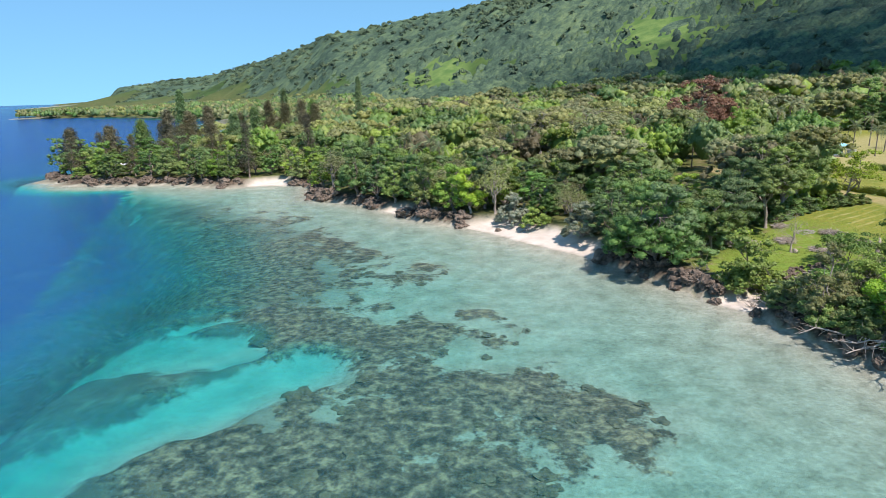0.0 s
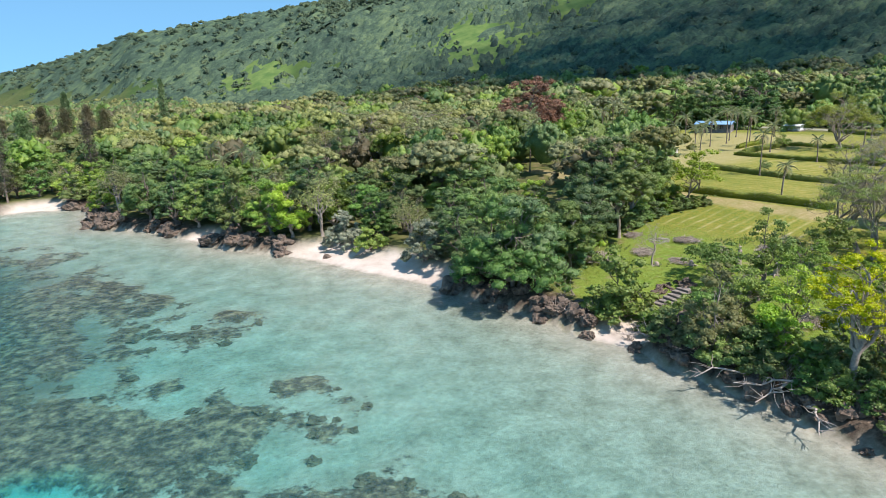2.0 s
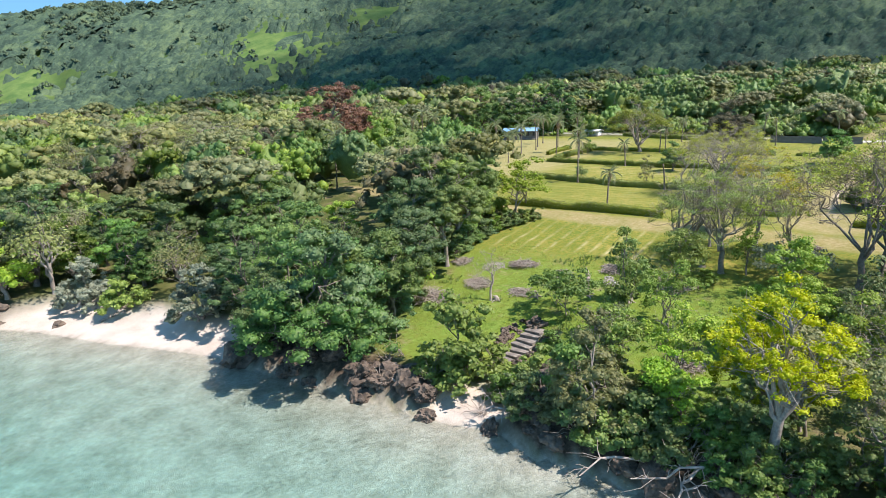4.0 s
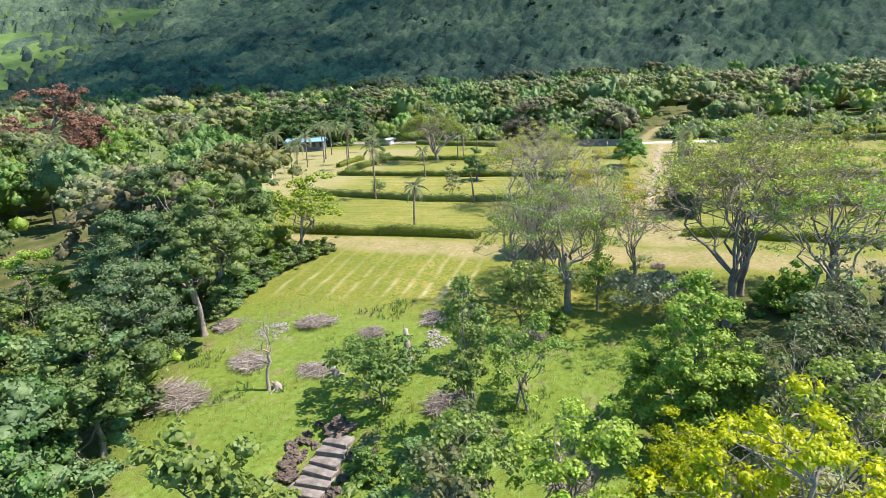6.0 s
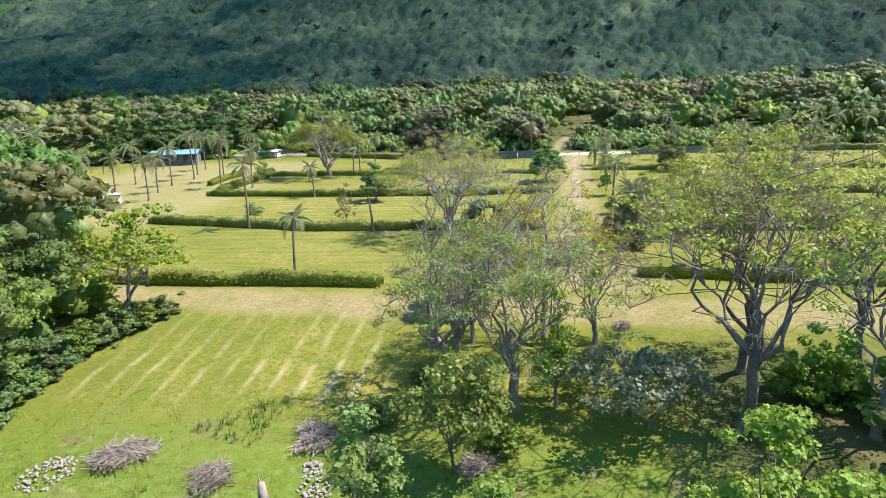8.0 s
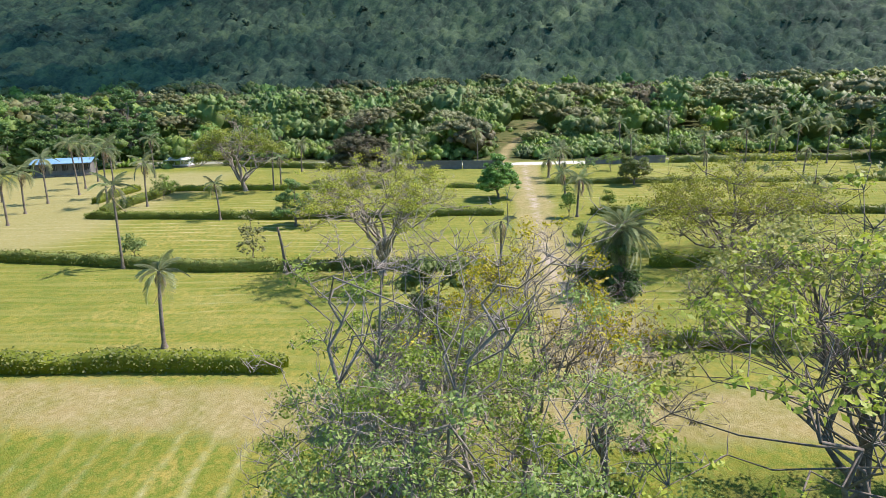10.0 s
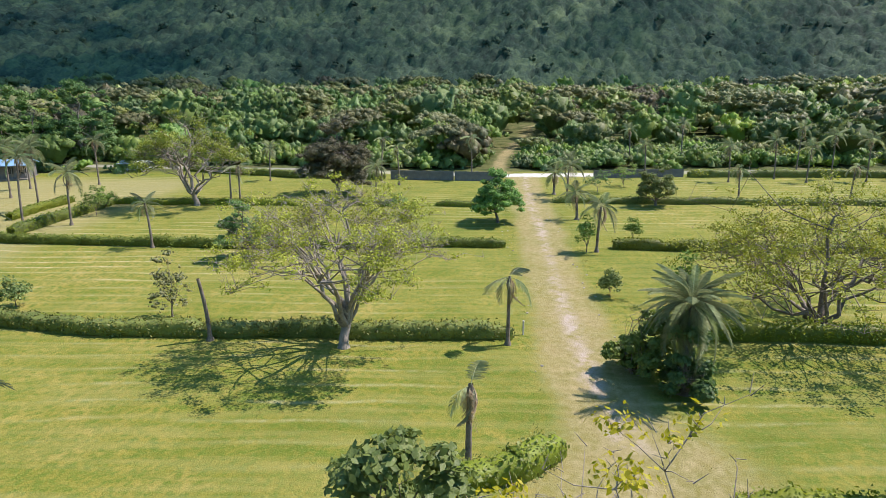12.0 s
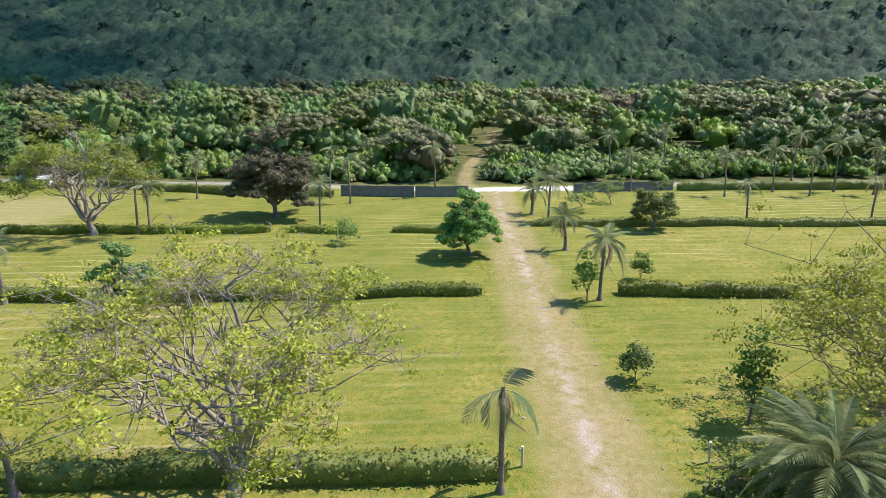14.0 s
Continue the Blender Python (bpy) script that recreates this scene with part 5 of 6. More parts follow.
# ---------------------------------------------------------------- hedges
def hedge(pts, label, height=1.05, width=1.2, seed=0):
    rng = np.random.default_rng(seed)
    t = thing("hedge", label, "hedge", (*pts[0], gz(*pts[0])), group="field hedges")
    o = np.array((*pts[0], gz(*pts[0])))
    stations = []
    for (ax, ay), (bx, by) in zip(pts[:-1], pts[1:]):
        L = math.hypot(bx - ax, by - ay)
        for i in range(int(L / 0.5) + 1):
            f = min(1, i * 0.5 / L)
            stations.append((ax + (bx - ax) * f, ay + (by - ay) * f, (bx - ax) / L, (by - ay) / L))
    S = np.array(stations)
    z = ground_height(S[:, 0], S[:, 1])
    n = len(S)
    hh = height * (1 + 0.2 * ripple(S[:, 0], S[:, 1], 3.0, 2, 8) + 0.1 * ripple(S[:, 0], S[:, 1], 1.1, 12, 8) + rng.normal(size=n) * 0.07)
    ww = width * (1 + 0.12 * ripple(S[:, 0], S[:, 1], 2.0, 9, 8))
    taper = np.clip(np.minimum(np.arange(n), np.arange(n)[::-1]) / 2.0, 0.6, 1) ** 0.5
    hh, ww = hh * taper, ww * taper
    prof = [(-0.42, 0.0), (-0.5, 0.45), (-0.46, 0.86), (-0.28, 0.97), (0.28, 0.97), (0.46, 0.86), (0.5, 0.45), (0.42, 0.0)]
    V = np.stack([np.stack((S[:, 0] - S[:, 3] * u * ww, S[:, 1] + S[:, 2] * u * ww, z + hh * v), -1) for u, v in prof], 1)
    V = V + rng.normal(size=V.shape) * (0.05, 0.05, 0.04)
    k = len(prof)
    i, j = np.meshgrid(np.arange(n - 1), np.arange(k - 1), indexing="ij")
    Q = np.stack((i * k + j, i * k + j + 1, (i + 1) * k + j + 1, (i + 1) * k + j), -1).reshape(-1, 4)
    part("heart", mesh_from("heart", V.reshape(-1, 3) - o, Q, LEAF_HEDGE), t)
    m = int(n * 80)
    a = rng.integers(0, n - 1, m)
    f = rng.uniform(size=(m, 1))
    j = rng.integers(0, k - 1, m)
    g = rng.uniform(size=(m, 1))
    c = (V[a, j] * (1 - g) + V[a, j + 1] * g) * (1 - f) + (V[a + 1, j] * (1 - g) + V[a + 1, j + 1] * g) * f + rng.normal(size=(m, 3)) * 0.13
    mid = (V[a, 0] + V[a, k - 1]) / 2 + (0, 0, height * 0.4)
    v, q = leaf_quads(rng, c - o, 0.22, 0.13, 0.3, (c - mid) * 0.6)
    part("foliage", mesh_from("foliage", v, q, LEAF_HEDGE), t)
    return t


hedge([(69.3, 130), (76.5, 112), (83.0, 97.2)], "long clipped green hedge along the dirt road", 1.15, 1.3, 1)
hedge([(91.5, 89.6), (94.2, 86.6), (97.0, 85.2)], "short curved end of clipped hedge by the track", 1.1, 1.3, 15)
hedge([(95.8, 77.2), (98.6, 68.3), (102.5, 57), (110, 36)], "clipped green hedge along the dirt road", 1.1, 1.3, 2)
hedge([(92.0, 146), (98, 120.2), (104.5, 105), (110.2, 91.7)], "long clipped green hedge between two fields", 1.1, 1.2, 3)
hedge([(115.8, 79), (121, 66), (131, 40)], "clipped green hedge beside the wide tree", 1.1, 1.2, 4)
hedge([(111.5, 158), (121, 130.3), (134.6, 100.9)], "long low clipped hedge across the fields", 1.0, 1.1, 5)
hedge([(138.8, 90), (143.8, 75.8), (156, 46)], "long low clipped hedge across the fields", 1.05, 1.2, 6)
hedge([(134.5, 166.5), (141.5, 148), (147.9, 132.8)], "low clipped hedge before the far lawn", 0.95, 1.1, 7)
hedge([(148.6, 131), (151.8, 122.8)], "short piece of low clipped hedge", 0.95, 1.1, 8)
hedge([(153.2, 119), (156.2, 112.4)], "short gappy piece of low clipped hedge", 0.8, 0.9, 9)
hedge([(163.4, 103.6), (173.4, 78.2), (180.3, 60.5), (189, 38)], "long low clipped hedge before the far lawn", 0.95, 1.1, 10)
hedge([(167.5, 186), (169.2, 158), (174.3, 140)], "thick boundary hedge along the back road", 1.3, 1.4, 11)
hedge([(201.7, 86.4), (214, 58.2), (226, 30)], "thick boundary hedge along the back road", 1.4, 1.4, 12)
hedge([(114.5, 158.5), (125, 162.2), (134, 165.8)], "hedge at the edge of the house yard", 1.2, 1.4, 13)
hedge([(120, 168), (133, 173.5)], "second hedge at the edge of the house yard", 1.1, 1.3, 14)


# ---------------------------------------------------------------- palms
def frond_mesh(rng, length, droop, material, leaflets=26, spread=0.4):
    """A feather leaf along +x from the origin."""
    V, Q = [], []
    pts = []
    for i in range(9):
        t = i / 8
        pts.append(np.array((length * t * (1 - 0.25 * droop * t), 0, length * (0.35 * t - (0.35 + droop) * t * t))))
    v, q = tubes([[(p, 0.035 * (1 - 0.8 * i / 8)) for i, p in enumerate(pts)]], 4)
    V.append(v)
    Q.append(q)
    n = len(v)
    for i in range(leaflets):
        t = 0.16 + 0.84 * i / leaflets
        k = min(7, int(t * 8))
        p = pts[k] + (pts[k + 1] - pts[k]) * (t * 8 - k)
        ll = length * spread * math.sin(math.pi * (0.12 + 0.8 * t)) * rng.uniform(0.85, 1.1)
        for side in (-1, 1):
            tip = p + np.array((ll * 0.45, side * ll * 0.75, -ll * (0.45 + 0.3 * rng.uniform())))
            w = np.array((0.026, 0, 0.01))
            V.append(np.array((p - w, p + w, (p + tip) / 2 + w * 0.9 + (0, 0, ll * 0.06), tip)))
            Q.append(np.array(((n, n + 1, n + 2, n + 3),)))
            n += 4
    return mesh_from("frond", np.concatenate(V), np.concatenate(Q), material)


rng = np.random.default_rng(51)
FRESH = [frond_mesh(rng, 2.6, d, LEAF_PALM) for d in (0.35, 0.6, 0.95)]
DRY = [frond_mesh(rng, 2.3, d, LEAF_DRY, 24, 0.3) for d in (0.9, 1.3)]
DATE = [frond_mesh(rng, 3.4, d, LEAF_PALM, 46, 0.18) for d in (0.3, 0.55, 0.85)]


def palm(x, y, h, fronds=13, dry=3, label="grey-stemmed coconut palm on the mown grass", seed=0, r=0.17, lean=0.05, scale=1.0, leaves=None, name="coconut_palm", drop=1.35):
    rng = np.random.default_rng(seed + 500)
    t = thing(name, label, "palm", (x, y, gz(x, y)), 0, "palms")
    az = rng.uniform(0, 6.28)
    bx, by = math.cos(az) * lean * h, math.sin(az) * lean * h
    path = [(np.array((0, 0, -0.3)), r * 1.9), (np.array((0, 0, 0.12)), r * 1.6)]
    for i in range(1, 15):
        f = i / 14
        path.append((np.array((bx * f * f, by * f * f, h * f)), r * (0.95 - 0.3 * f) * (1.05 if i % 2 else 0.97)))
    part("trunk", mesh_from("trunk", *tubes([path], 8), BARK, True), t)
    top = Matrix.Translation((bx, by, h - 0.1))
    for i in range(fronds):
        a = i * 2.4 + rng.uniform(-0.25, 0.25)
        pitch = (-1.15 if fronds > 8 else -0.45) + drop * (i / max(1, fronds - 1)) + rng.uniform(-0.15, 0.15)
        ob = part("frond", (leaves or FRESH)[min(2, int(3 * i / fronds))], t)
        ob.matrix_basis = top @ Matrix.Rotation(a, 4, "Z") @ Matrix.Rotation(pitch, 4, "Y") @ Matrix.Scale(scale * rng.uniform(0.85, 1.1), 4)
    for i in range(dry):
        ob = part("frond", DRY[i % 2], t, "withered brown hanging frond")
        ob.matrix_basis = top @ Matrix.Rotation(i * 2.1 + az, 4, "Z") @ Matrix.Rotation(rng.uniform(0.5, 1.0), 4, "Y") @ Matrix.Scale(scale * rng.uniform(0.7, 1.0), 4)
    return t


palm(82.2, 107.7, 5.6, 10, 4, "young coconut palm with upright fronds by a hedge", 1, 0.16, 0.06, 0.75)
palm(95.2, 128.9, 8.6, 9, 2, "tall thin coconut palm before a hedge", 2, 0.15, 0.04, 0.9)
palm(100.5, 111.9, 4.7, 0, 0, "headless dead palm trunk before a hedge", 3, 0.17, 0.1, name="palm_trunk")
palm(108.6, 92.0, 5.0, 5, 4, "wind-torn coconut palm with few hanging fronds", 4, 0.15, 0.02, 0.85)
palm(93.4, 88.7, 4.6, 3, 9, "withered palm with collapsed brown fronds", 5, 0.18, 0.02, 0.7)
palm(99.4, 70.3, 6.4, 4, 6, "torn coconut palm with withered fronds", 6, 0.18, 0.03, 0.85)
palm(117.5, 137.6, 5.1, 10, 2, "small coconut palm before a hedge", 7, 0.16, 0.08, 0.75)
palm(136.7, 91.4, 5.2, 9, 4, "coconut palm beside the dirt track", 8, 0.17, 0.05, 0.95)
palm(152.2, 97.2, 3.7, 12, 4, "short leaning palm beside the dirt track", 9, 0.22, 0.12, 0.9)
palm(171.2, 105.5, 3.6, 12, 5, "short palm near the entrance", 10, 0.24, 0.05, 0.95)
palm(166.8, 102.2, 5.6, 14, 2, "full green coconut palm near the entrance", 11, 0.18, 0.05, 1.05)
for i, (px, py, h, f) in enumerate(((175.5, 77.3, 5.4, 6), (182.7, 61.5, 5.6, 6), (151.8, 128.6, 5.8, 13), (141.0, 148.0, 8.4, 0), (141.9, 147.0, 6.0, 5), (163.8, 159.6, 6.4, 10), (169.4, 134.2, 7.2, 7), (180.0, 124.1, 8.4, 8), (172.7, 139.9, 8.2, 6), (196.7, 94.1, 6.6, 12))):
    palm(px, py, h, f, 3 if f else 0, "coconut palm on the far lawn" if f else "bare leaning palm trunk by a hedge", 20 + i, 0.16, 0.06, 0.85)
for i, (px, py, h) in enumerate(((205.6, 71.0, 7.4), (203.3, 65.7, 6.6), (209.4, 61.1, 8.4), (208.5, 55.4, 8.0), (198.0, 79.0, 6.8), (214.0, 47.0, 7.4), (222, 66, 9), (230, 90, 9), (216, 100, 8))):
    palm(px, py, h, 10, 3, "tall coconut palm along the back road", 40 + i, 0.16, 0.05, 0.95)
for i, (px, py, h) in enumerate(((105.2, 185.9, 7.5), (106.1, 177.6, 6.8), (104.0, 164.2, 7.0), (115.6, 185.9, 8.0), (117.8, 176.9, 7.6), (125.4, 179.8, 9.4), (118.9, 163.2, 9.0), (125.9, 170.7, 9.2), (121.6, 157.4, 7.0), (110.5, 171.0, 6.6), (131, 186, 8.6), (138, 192, 8.0), (99, 176, 7.2), (147, 186, 8.2))):
    palm(px, py, h, 11, 4, "coconut palm in the house yard", 60 + i, 0.16, 0.05, 1.0)
for i, (px, py) in enumerate(((-16, 172), (-12, 176), (-20, 178), (-9, 170), (12, 186), (48, 176), (60, 190), (66, 186), (95, 200), (102, 206), (110, 212), (56, 160))):
    palm(px, py, 10.0 + (i * 7 % 5) * 0.6, 11, 3, "tall coconut palm rising out of the woods", 90 + i, 0.17, 0.05, 1.1)
palm(106.4, 80.2, 5.5, 72, 12, "stout date palm with a dense drooping grey-green crown", 120, 0.36, 0.01, 0.95, DATE, "date_palm", 2.1)


# ---------------------------------------------------------------- houses and walls
def house(x, y, turn, length, depth, wall, roof_mat, label, posts=5, pitch=0.1, paint=None):
    paint = paint or WALLPAINT
    t = thing("house", label, "house", (x, y, gz(x, y) + 0.05), turn)
    box("floor_slab", (length + 0.6, depth + 1.6, 0.5), (0, -0.3, 0.0), STEP, t)
    w = 0.18
    box("wall", (length, w, wall), (0, depth / 2, wall / 2 + 0.25), paint, t)
    for sx in (-1, 1):
        box("wall", (w, depth - w * 2, wall), (sx * (length / 2 - w / 2), 0, wall / 2 + 0.25), paint, t)
    n = posts
    step_x = length / n
    for i in range(n):
        cx = -length / 2 + step_x * (i + 0.5)
        box("wall", (step_x * 0.45, w, wall), (cx - step_x * 0.275, -depth / 2, wall / 2 + 0.25), paint, t)
        box("wall", (step_x * 0.55, w, 0.9), (cx + step_x * 0.225, -depth / 2, 0.7), paint, t)
        box("wall", (step_x * 0.55, w, 0.35), (cx + step_x * 0.225, -depth / 2, wall + 0.075), paint, t)
        win = box("window", (step_x * 0.55, 0.05, wall - 1.25), (cx + step_x * 0.225, -depth / 2 + 0.05, 1.15 + (wall - 1.25) / 2), DARK_OPENING, t, label="dark glass window")
        box("frame", (0.05, 0.06, wall - 1.25), (0, -0.02, 0), paint, win)
    for i in range(n + 1):
        box("post", (0.12, 0.12, wall - 0.1), (-length / 2 + step_x * i, -depth / 2 - 1.0, wall / 2 + 0.2), paint, t)
    # gable roof with a ridge along the length, ribbed sheets
    over = 0.6
    y0, y1 = -depth / 2 - 1.5, depth / 2 + over
    rise = (y1 - y0) / 2 * pitch * 2
    for side in (0, 1):
        bm = bmesh.new()
        ya, yb = (y0, (y0 + y1) / 2) if side == 0 else (y1, (y0 + y1) / 2)
        k = int(length / 0.35)
        cols = []
        for i in range(k + 1):
            px = -length / 2 - over + (length + 2 * over) * i / k
            dz = 0.03 if i % 2 else 0.0
            cols.append((bm.verts.new((px, ya, wall + 0.25 + dz)), bm.verts.new((px, yb, wall + 0.25 + rise + dz)), bm.verts.new((px, yb, wall + 0.15 + rise)), bm.verts.new((px, ya, wall + 0.15))))
        for a, c in zip(cols[:-1], cols[1:]):
            bm.faces.new((a[0], c[0], c[1], a[1]))
            bm.faces.new((a[3], a[2], c[2], c[3]))
            bm.faces.new((a[0], a[3], c[3], c[0]))
        bm.faces.new(cols[0])
        bm.faces.new(cols[-1][::-1])
        bmesh.ops.recalc_face_normals(bm, faces=bm.faces)
        part("roof", bm_mesh("roof", bm, roof_mat), t)
    for sx in (-1, 1):
        bm = bmesh.new()
        ym = (y0 + y1) / 2
        a = [bm.verts.new((sx * length / 2, yy, zz)) for yy, zz in ((-depth / 2, wall + 0.25), (depth / 2, wall + 0.25), (ym, wall + 0.2 + rise))]
        c = [bm.verts.new((sx * (length / 2 - w), v.co.y, v.co.z)) for v in a]
        bm.faces.new(a)
        bm.faces.new(c[::-1])
        for i in range(3):
            bm.faces.new((a[i], c[i], c[(i + 1) % 3], a[(i + 1) % 3]))
        bmesh.ops.recalc_face_normals(bm, faces=bm.faces)
        part("gable", bm_mesh("gable", bm, paint), t)
    return t


house(91.5, 171.0, 3, 12.5, 7.0, 2.5, ROOF_TEAL, "long white house with a teal metal roof and veranda", 6)
# dark grey walls here paint in the shade under the veranda roof
house(144.0, 211.0, -46, 11.0, 7.0, 2.6, ROOF_BLUE, "house with a blue metal roof among palms, grey walls darkened for veranda shade", 5, 0.1, FENCE)
house(163.5, 196.0, -66, 4.5, 3.0, 1.5, ROOF_WHITE, "low white outbuilding at the yard's end", 3)
house(238.0, 181.0, -60, 8.0, 5.0, 3.2, ROOF_WHITE, "pale-roofed shed in the bush", 3)
house(232.0, 153.5, -70, 7.0, 4.5, 2.6, ROOF_WHITE, "small pale-roofed shed half hidden by bush", 3)
house(-126.0, 215.0, 20, 7.0, 5.0, 2.4, ROOF_WHITE, "small white cabin on the wooded point", 3)


def lathe(name, prof, material, parent, k=24, label=""):
    paths = [[(np.array((0, 0, z)), r) for r, z in prof]]
    v, q = tubes(paths, k)
    return part(name, mesh_from(name, v, q, material, True), parent, label)


tank = thing("water_tank", "round grey-white water tank beside the house", "water tank", (98.6, 165.6, gz(98.6, 165.6)))
lathe("body", [(0.01, 0.02), (1.2, 0.0)] + [(1.22 + 0.02 * (i % 2), 0.12 + i * 0.13) for i in range(15)] + [(1.15, 2.05)], TANK, tank)
lathe("lid", [(1.2, 2.03), (1.18, 2.12), (0.5, 2.28), (0.28, 2.3), (0.27, 2.38), (0.01, 2.4)], TANK, tank)


def wall_run(name, a, c, height, material, label, panel=2.4):
    L = math.hypot(c[0] - a[0], c[1] - a[1])
    turn = math.degrees(math.atan2(c[1] - a[1], c[0] - a[0]))
    t = thing(name, label, "fence", (*a, gz(*a)), turn)
    n = max(1, round(L / panel))
    for i in range(n):
        mx, my = a[0] + (c[0] - a[0]) * (i + 0.5) / n, a[1] + (c[1] - a[1]) * (i + 0.5) / n
        z = gz(mx, my) - gz(*a)
        box("panel", (L / n - 0.02, 0.1, height), (L * (i + 0.5) / n, 0, z + height / 2 - 0.1), material, t)
        box("post", (0.16, 0.18, height + 0.08), (L * i / n, 0, z + height / 2 - 0.06), material, t)
    return t


wall_run("boundary_wall", (174.8, 139.0), (178.0, 127.0), 1.9, FENCE, "dark grey panel wall at the field's end")
wall_run("boundary_wall", (178.1, 126.8), (182.0, 119.0), 1.9, FENCE, "dark grey panel wall leading to the gate")
wall_run("boundary_wall", (192.6, 103.2), (201.0, 87.2), 1.7, FENCE, "dark grey panel wall right of the gate".replace("right of", "past"))
for px, py in ((110.9, 91.6), (114.4, 83.3)):
    t = thing("marker_post", "small pale post at the hedge end", "post", (px, py, gz(px, py)))
    box("shaft", (0.1, 0.1, 1.1), (0, 0, 0.5), TANK, t)
    box("cap", (0.13, 0.13, 0.05), (0, 0, 1.06), WALLPAINT, t)


# ---------------------------------------------------------------- steps, rocks and driftwood on the shore
stairs = thing("stone_steps", "weathered grey stone steps down to the beach", "steps", (40.6, 78.9, 0.45), math.degrees(math.atan2(2.2, 5.9)))
for i in range(8):
    rng = np.random.default_rng(600 + i)
    bm = bmesh.new()
    box_bm(bm, (1.05, 2.6 - 0.12 * i + rng.uniform(-0.1, 0.1), 0.5), (0, 0, 0), 0, 0.05)
    for v in bm.verts:
        v.co += Vector(rng.normal(size=3) * 0.025)
    ob = part("step", bm_mesh("step", bm, STEP), stairs)
    sx, sy = 40.6 + (0.4 + i * 0.76) * 0.937, 78.9 + (0.4 + i * 0.76) * 0.349
    ob.matrix_basis = pose(0.4 + i * 0.76, rng.uniform(-0.12, 0.12), max(0.12 + i * 0.235, gz(sx, sy) - 0.45 + 0.02), rng.uniform(-2, 2), rng.uniform(-2, 2), rng.uniform(-4, 4))


def rock_mesh(seed, stretch=(1, 1, 0.7), rough=0.35, sub=3):
    bm = bmesh.new()
    bmesh.ops.create_icosphere(bm, subdivisions=sub, radius=1)
    off = Vector((seed * 3.7, seed * 1.3, seed * 2.9))
    for v in bm.verts:
        d = noise.fractal(v.co * 1.3 + off, 1.0, 2.0, 3) * rough + abs(noise.noise(v.co * 3.1 + off)) * rough * 0.5 + noise.noise(v.co * 7.0 + off) * rough * 0.35
        v.co = Vector((v.co.x * stretch[0], v.co.y * stretch[1], v.co.z * stretch[2])) * (1 + d)
    return bm_mesh("rock", bm, ROCK)


ROCKS = [rock_mesh(i, (1.0, 0.8, 0.55 + 0.1 * (i % 3)), 0.6, 4 if i < 3 else 3) for i in range(6)]
rng = np.random.default_rng(61)
run = [(p, q) for p, q in zip(SHORE[8:34], SHORE[9:35])]
for (ax, ay), (bx, by) in run:
    L = math.hypot(bx - ax, by - ay)
    near_cam = by < 90
    gap = 0.9 if near_cam else 1.7
    for i in range(int(L / gap)):
        f = rng.uniform()
        off = rng.uniform(-0.3, 2.8)
        nx, ny = (by - ay) / L, -(bx - ax) / L
        px, py = ax + (bx - ax) * f - nx * off, ay + (by - ay) * f - ny * off
        if float(shore_distance(np.array([px]), np.array([py]))[0]) < -0.8:
            px, py = px + 2 * nx * off, py + 2 * ny * off
        share = float(beach_share(np.array([px]), np.array([py]))[0])
        if share > 0.45 and rng.uniform() < 0.9:
            continue
        sz = rng.uniform(0.4, 1.25) * (1.0 if near_cam else 1.5) * (0.5 if share > 0.45 else 1)
        ob = new("shore_rock", ROCKS[int(rng.integers(6))])
        ob.matrix_basis = pose(px, py, max(0.0, gz(px, py)) + sz * 0.12, rng.uniform(-20, 20), rng.uniform(-20, 20), rng.uniform(0, 360)) @ Matrix.Scale(sz, 4)
        tagged(ob, "dark pitted coral rock at the water's edge", "rock", "shore rocks")
for px, py, sz in ((39.2, 72.6, 1.2), (40.3, 71.3, 1.5), (38.0, 69.6, 1.1), (41.5, 73.2, 0.9), (40.8, 76.4, 0.6), (39.6, 78.2, 0.5), (30.5, 82.0, 1.2), (31.8, 80.6, 1.0), (46.6, 81.6, 0.9)):
    ob = new("boulder", ROCKS[int(px * 7) % 6])
    ob.matrix_basis = pose(px, py, gz(px, py) + sz * 0.2, 8, -5, px * 61 % 360) @ Matrix.Scale(sz, 4)
    tagged(ob, "large brown coral boulder beside the steps", "rock", "boulders")


# coral heads standing on the reef flat and along the sand channel
CORAL = plain_material("living_coral", (0.03, 0.024, 0.02), (0.24, 0.18, 0.11), 4.0, 0.95, 0.9, 0.0, 9.0)
HEADS = [rock_mesh(40 + i, (1.0, 0.85, 0.3), 0.8) for i in range(4)]
for me in HEADS:
    me.materials[0] = CORAL
rng = np.random.default_rng(66)
hx, hy = rng.uniform(-52, 16, 900), rng.uniform(30, 108, 900)
share, pool = reef_share(hx, hy)
lip = (share > 0.35) & (share < 0.98) & (pool < 0.4) & (shore_distance(hx, hy) < -22)
spots = [(-24.0, 37.1, 1.6), (-14.0, 38.9, 1.6), (-10.2, 36.9, 1.3), (-16.7, 52.5, 1.4), (-25.2, 68.7, 1.8), (-14.7, 65.0, 1.2), (-19.1, 54.9, 1.0), (-12.0, 50.0, 1.4), (-9.5, 43.0, 1.2)]
spots += [(a, c, rng.uniform(0.35, 0.9)) for a, c in zip(hx[lip][:130], hy[lip][:130])]
for px, py, sz in spots:
    ob = new("coral_head", HEADS[int(rng.integers(4))])
    ob.matrix_basis = pose(px, py, min(gz(px, py) + sz * 0.02, -0.25 - sz * 0.62), rng.uniform(-6, 6), rng.uniform(-6, 6), rng.uniform(0, 360)) @ Matrix.Scale(sz, 4)
    tagged(ob, "brown lumpy coral head under the clear water", "coral", "coral heads")


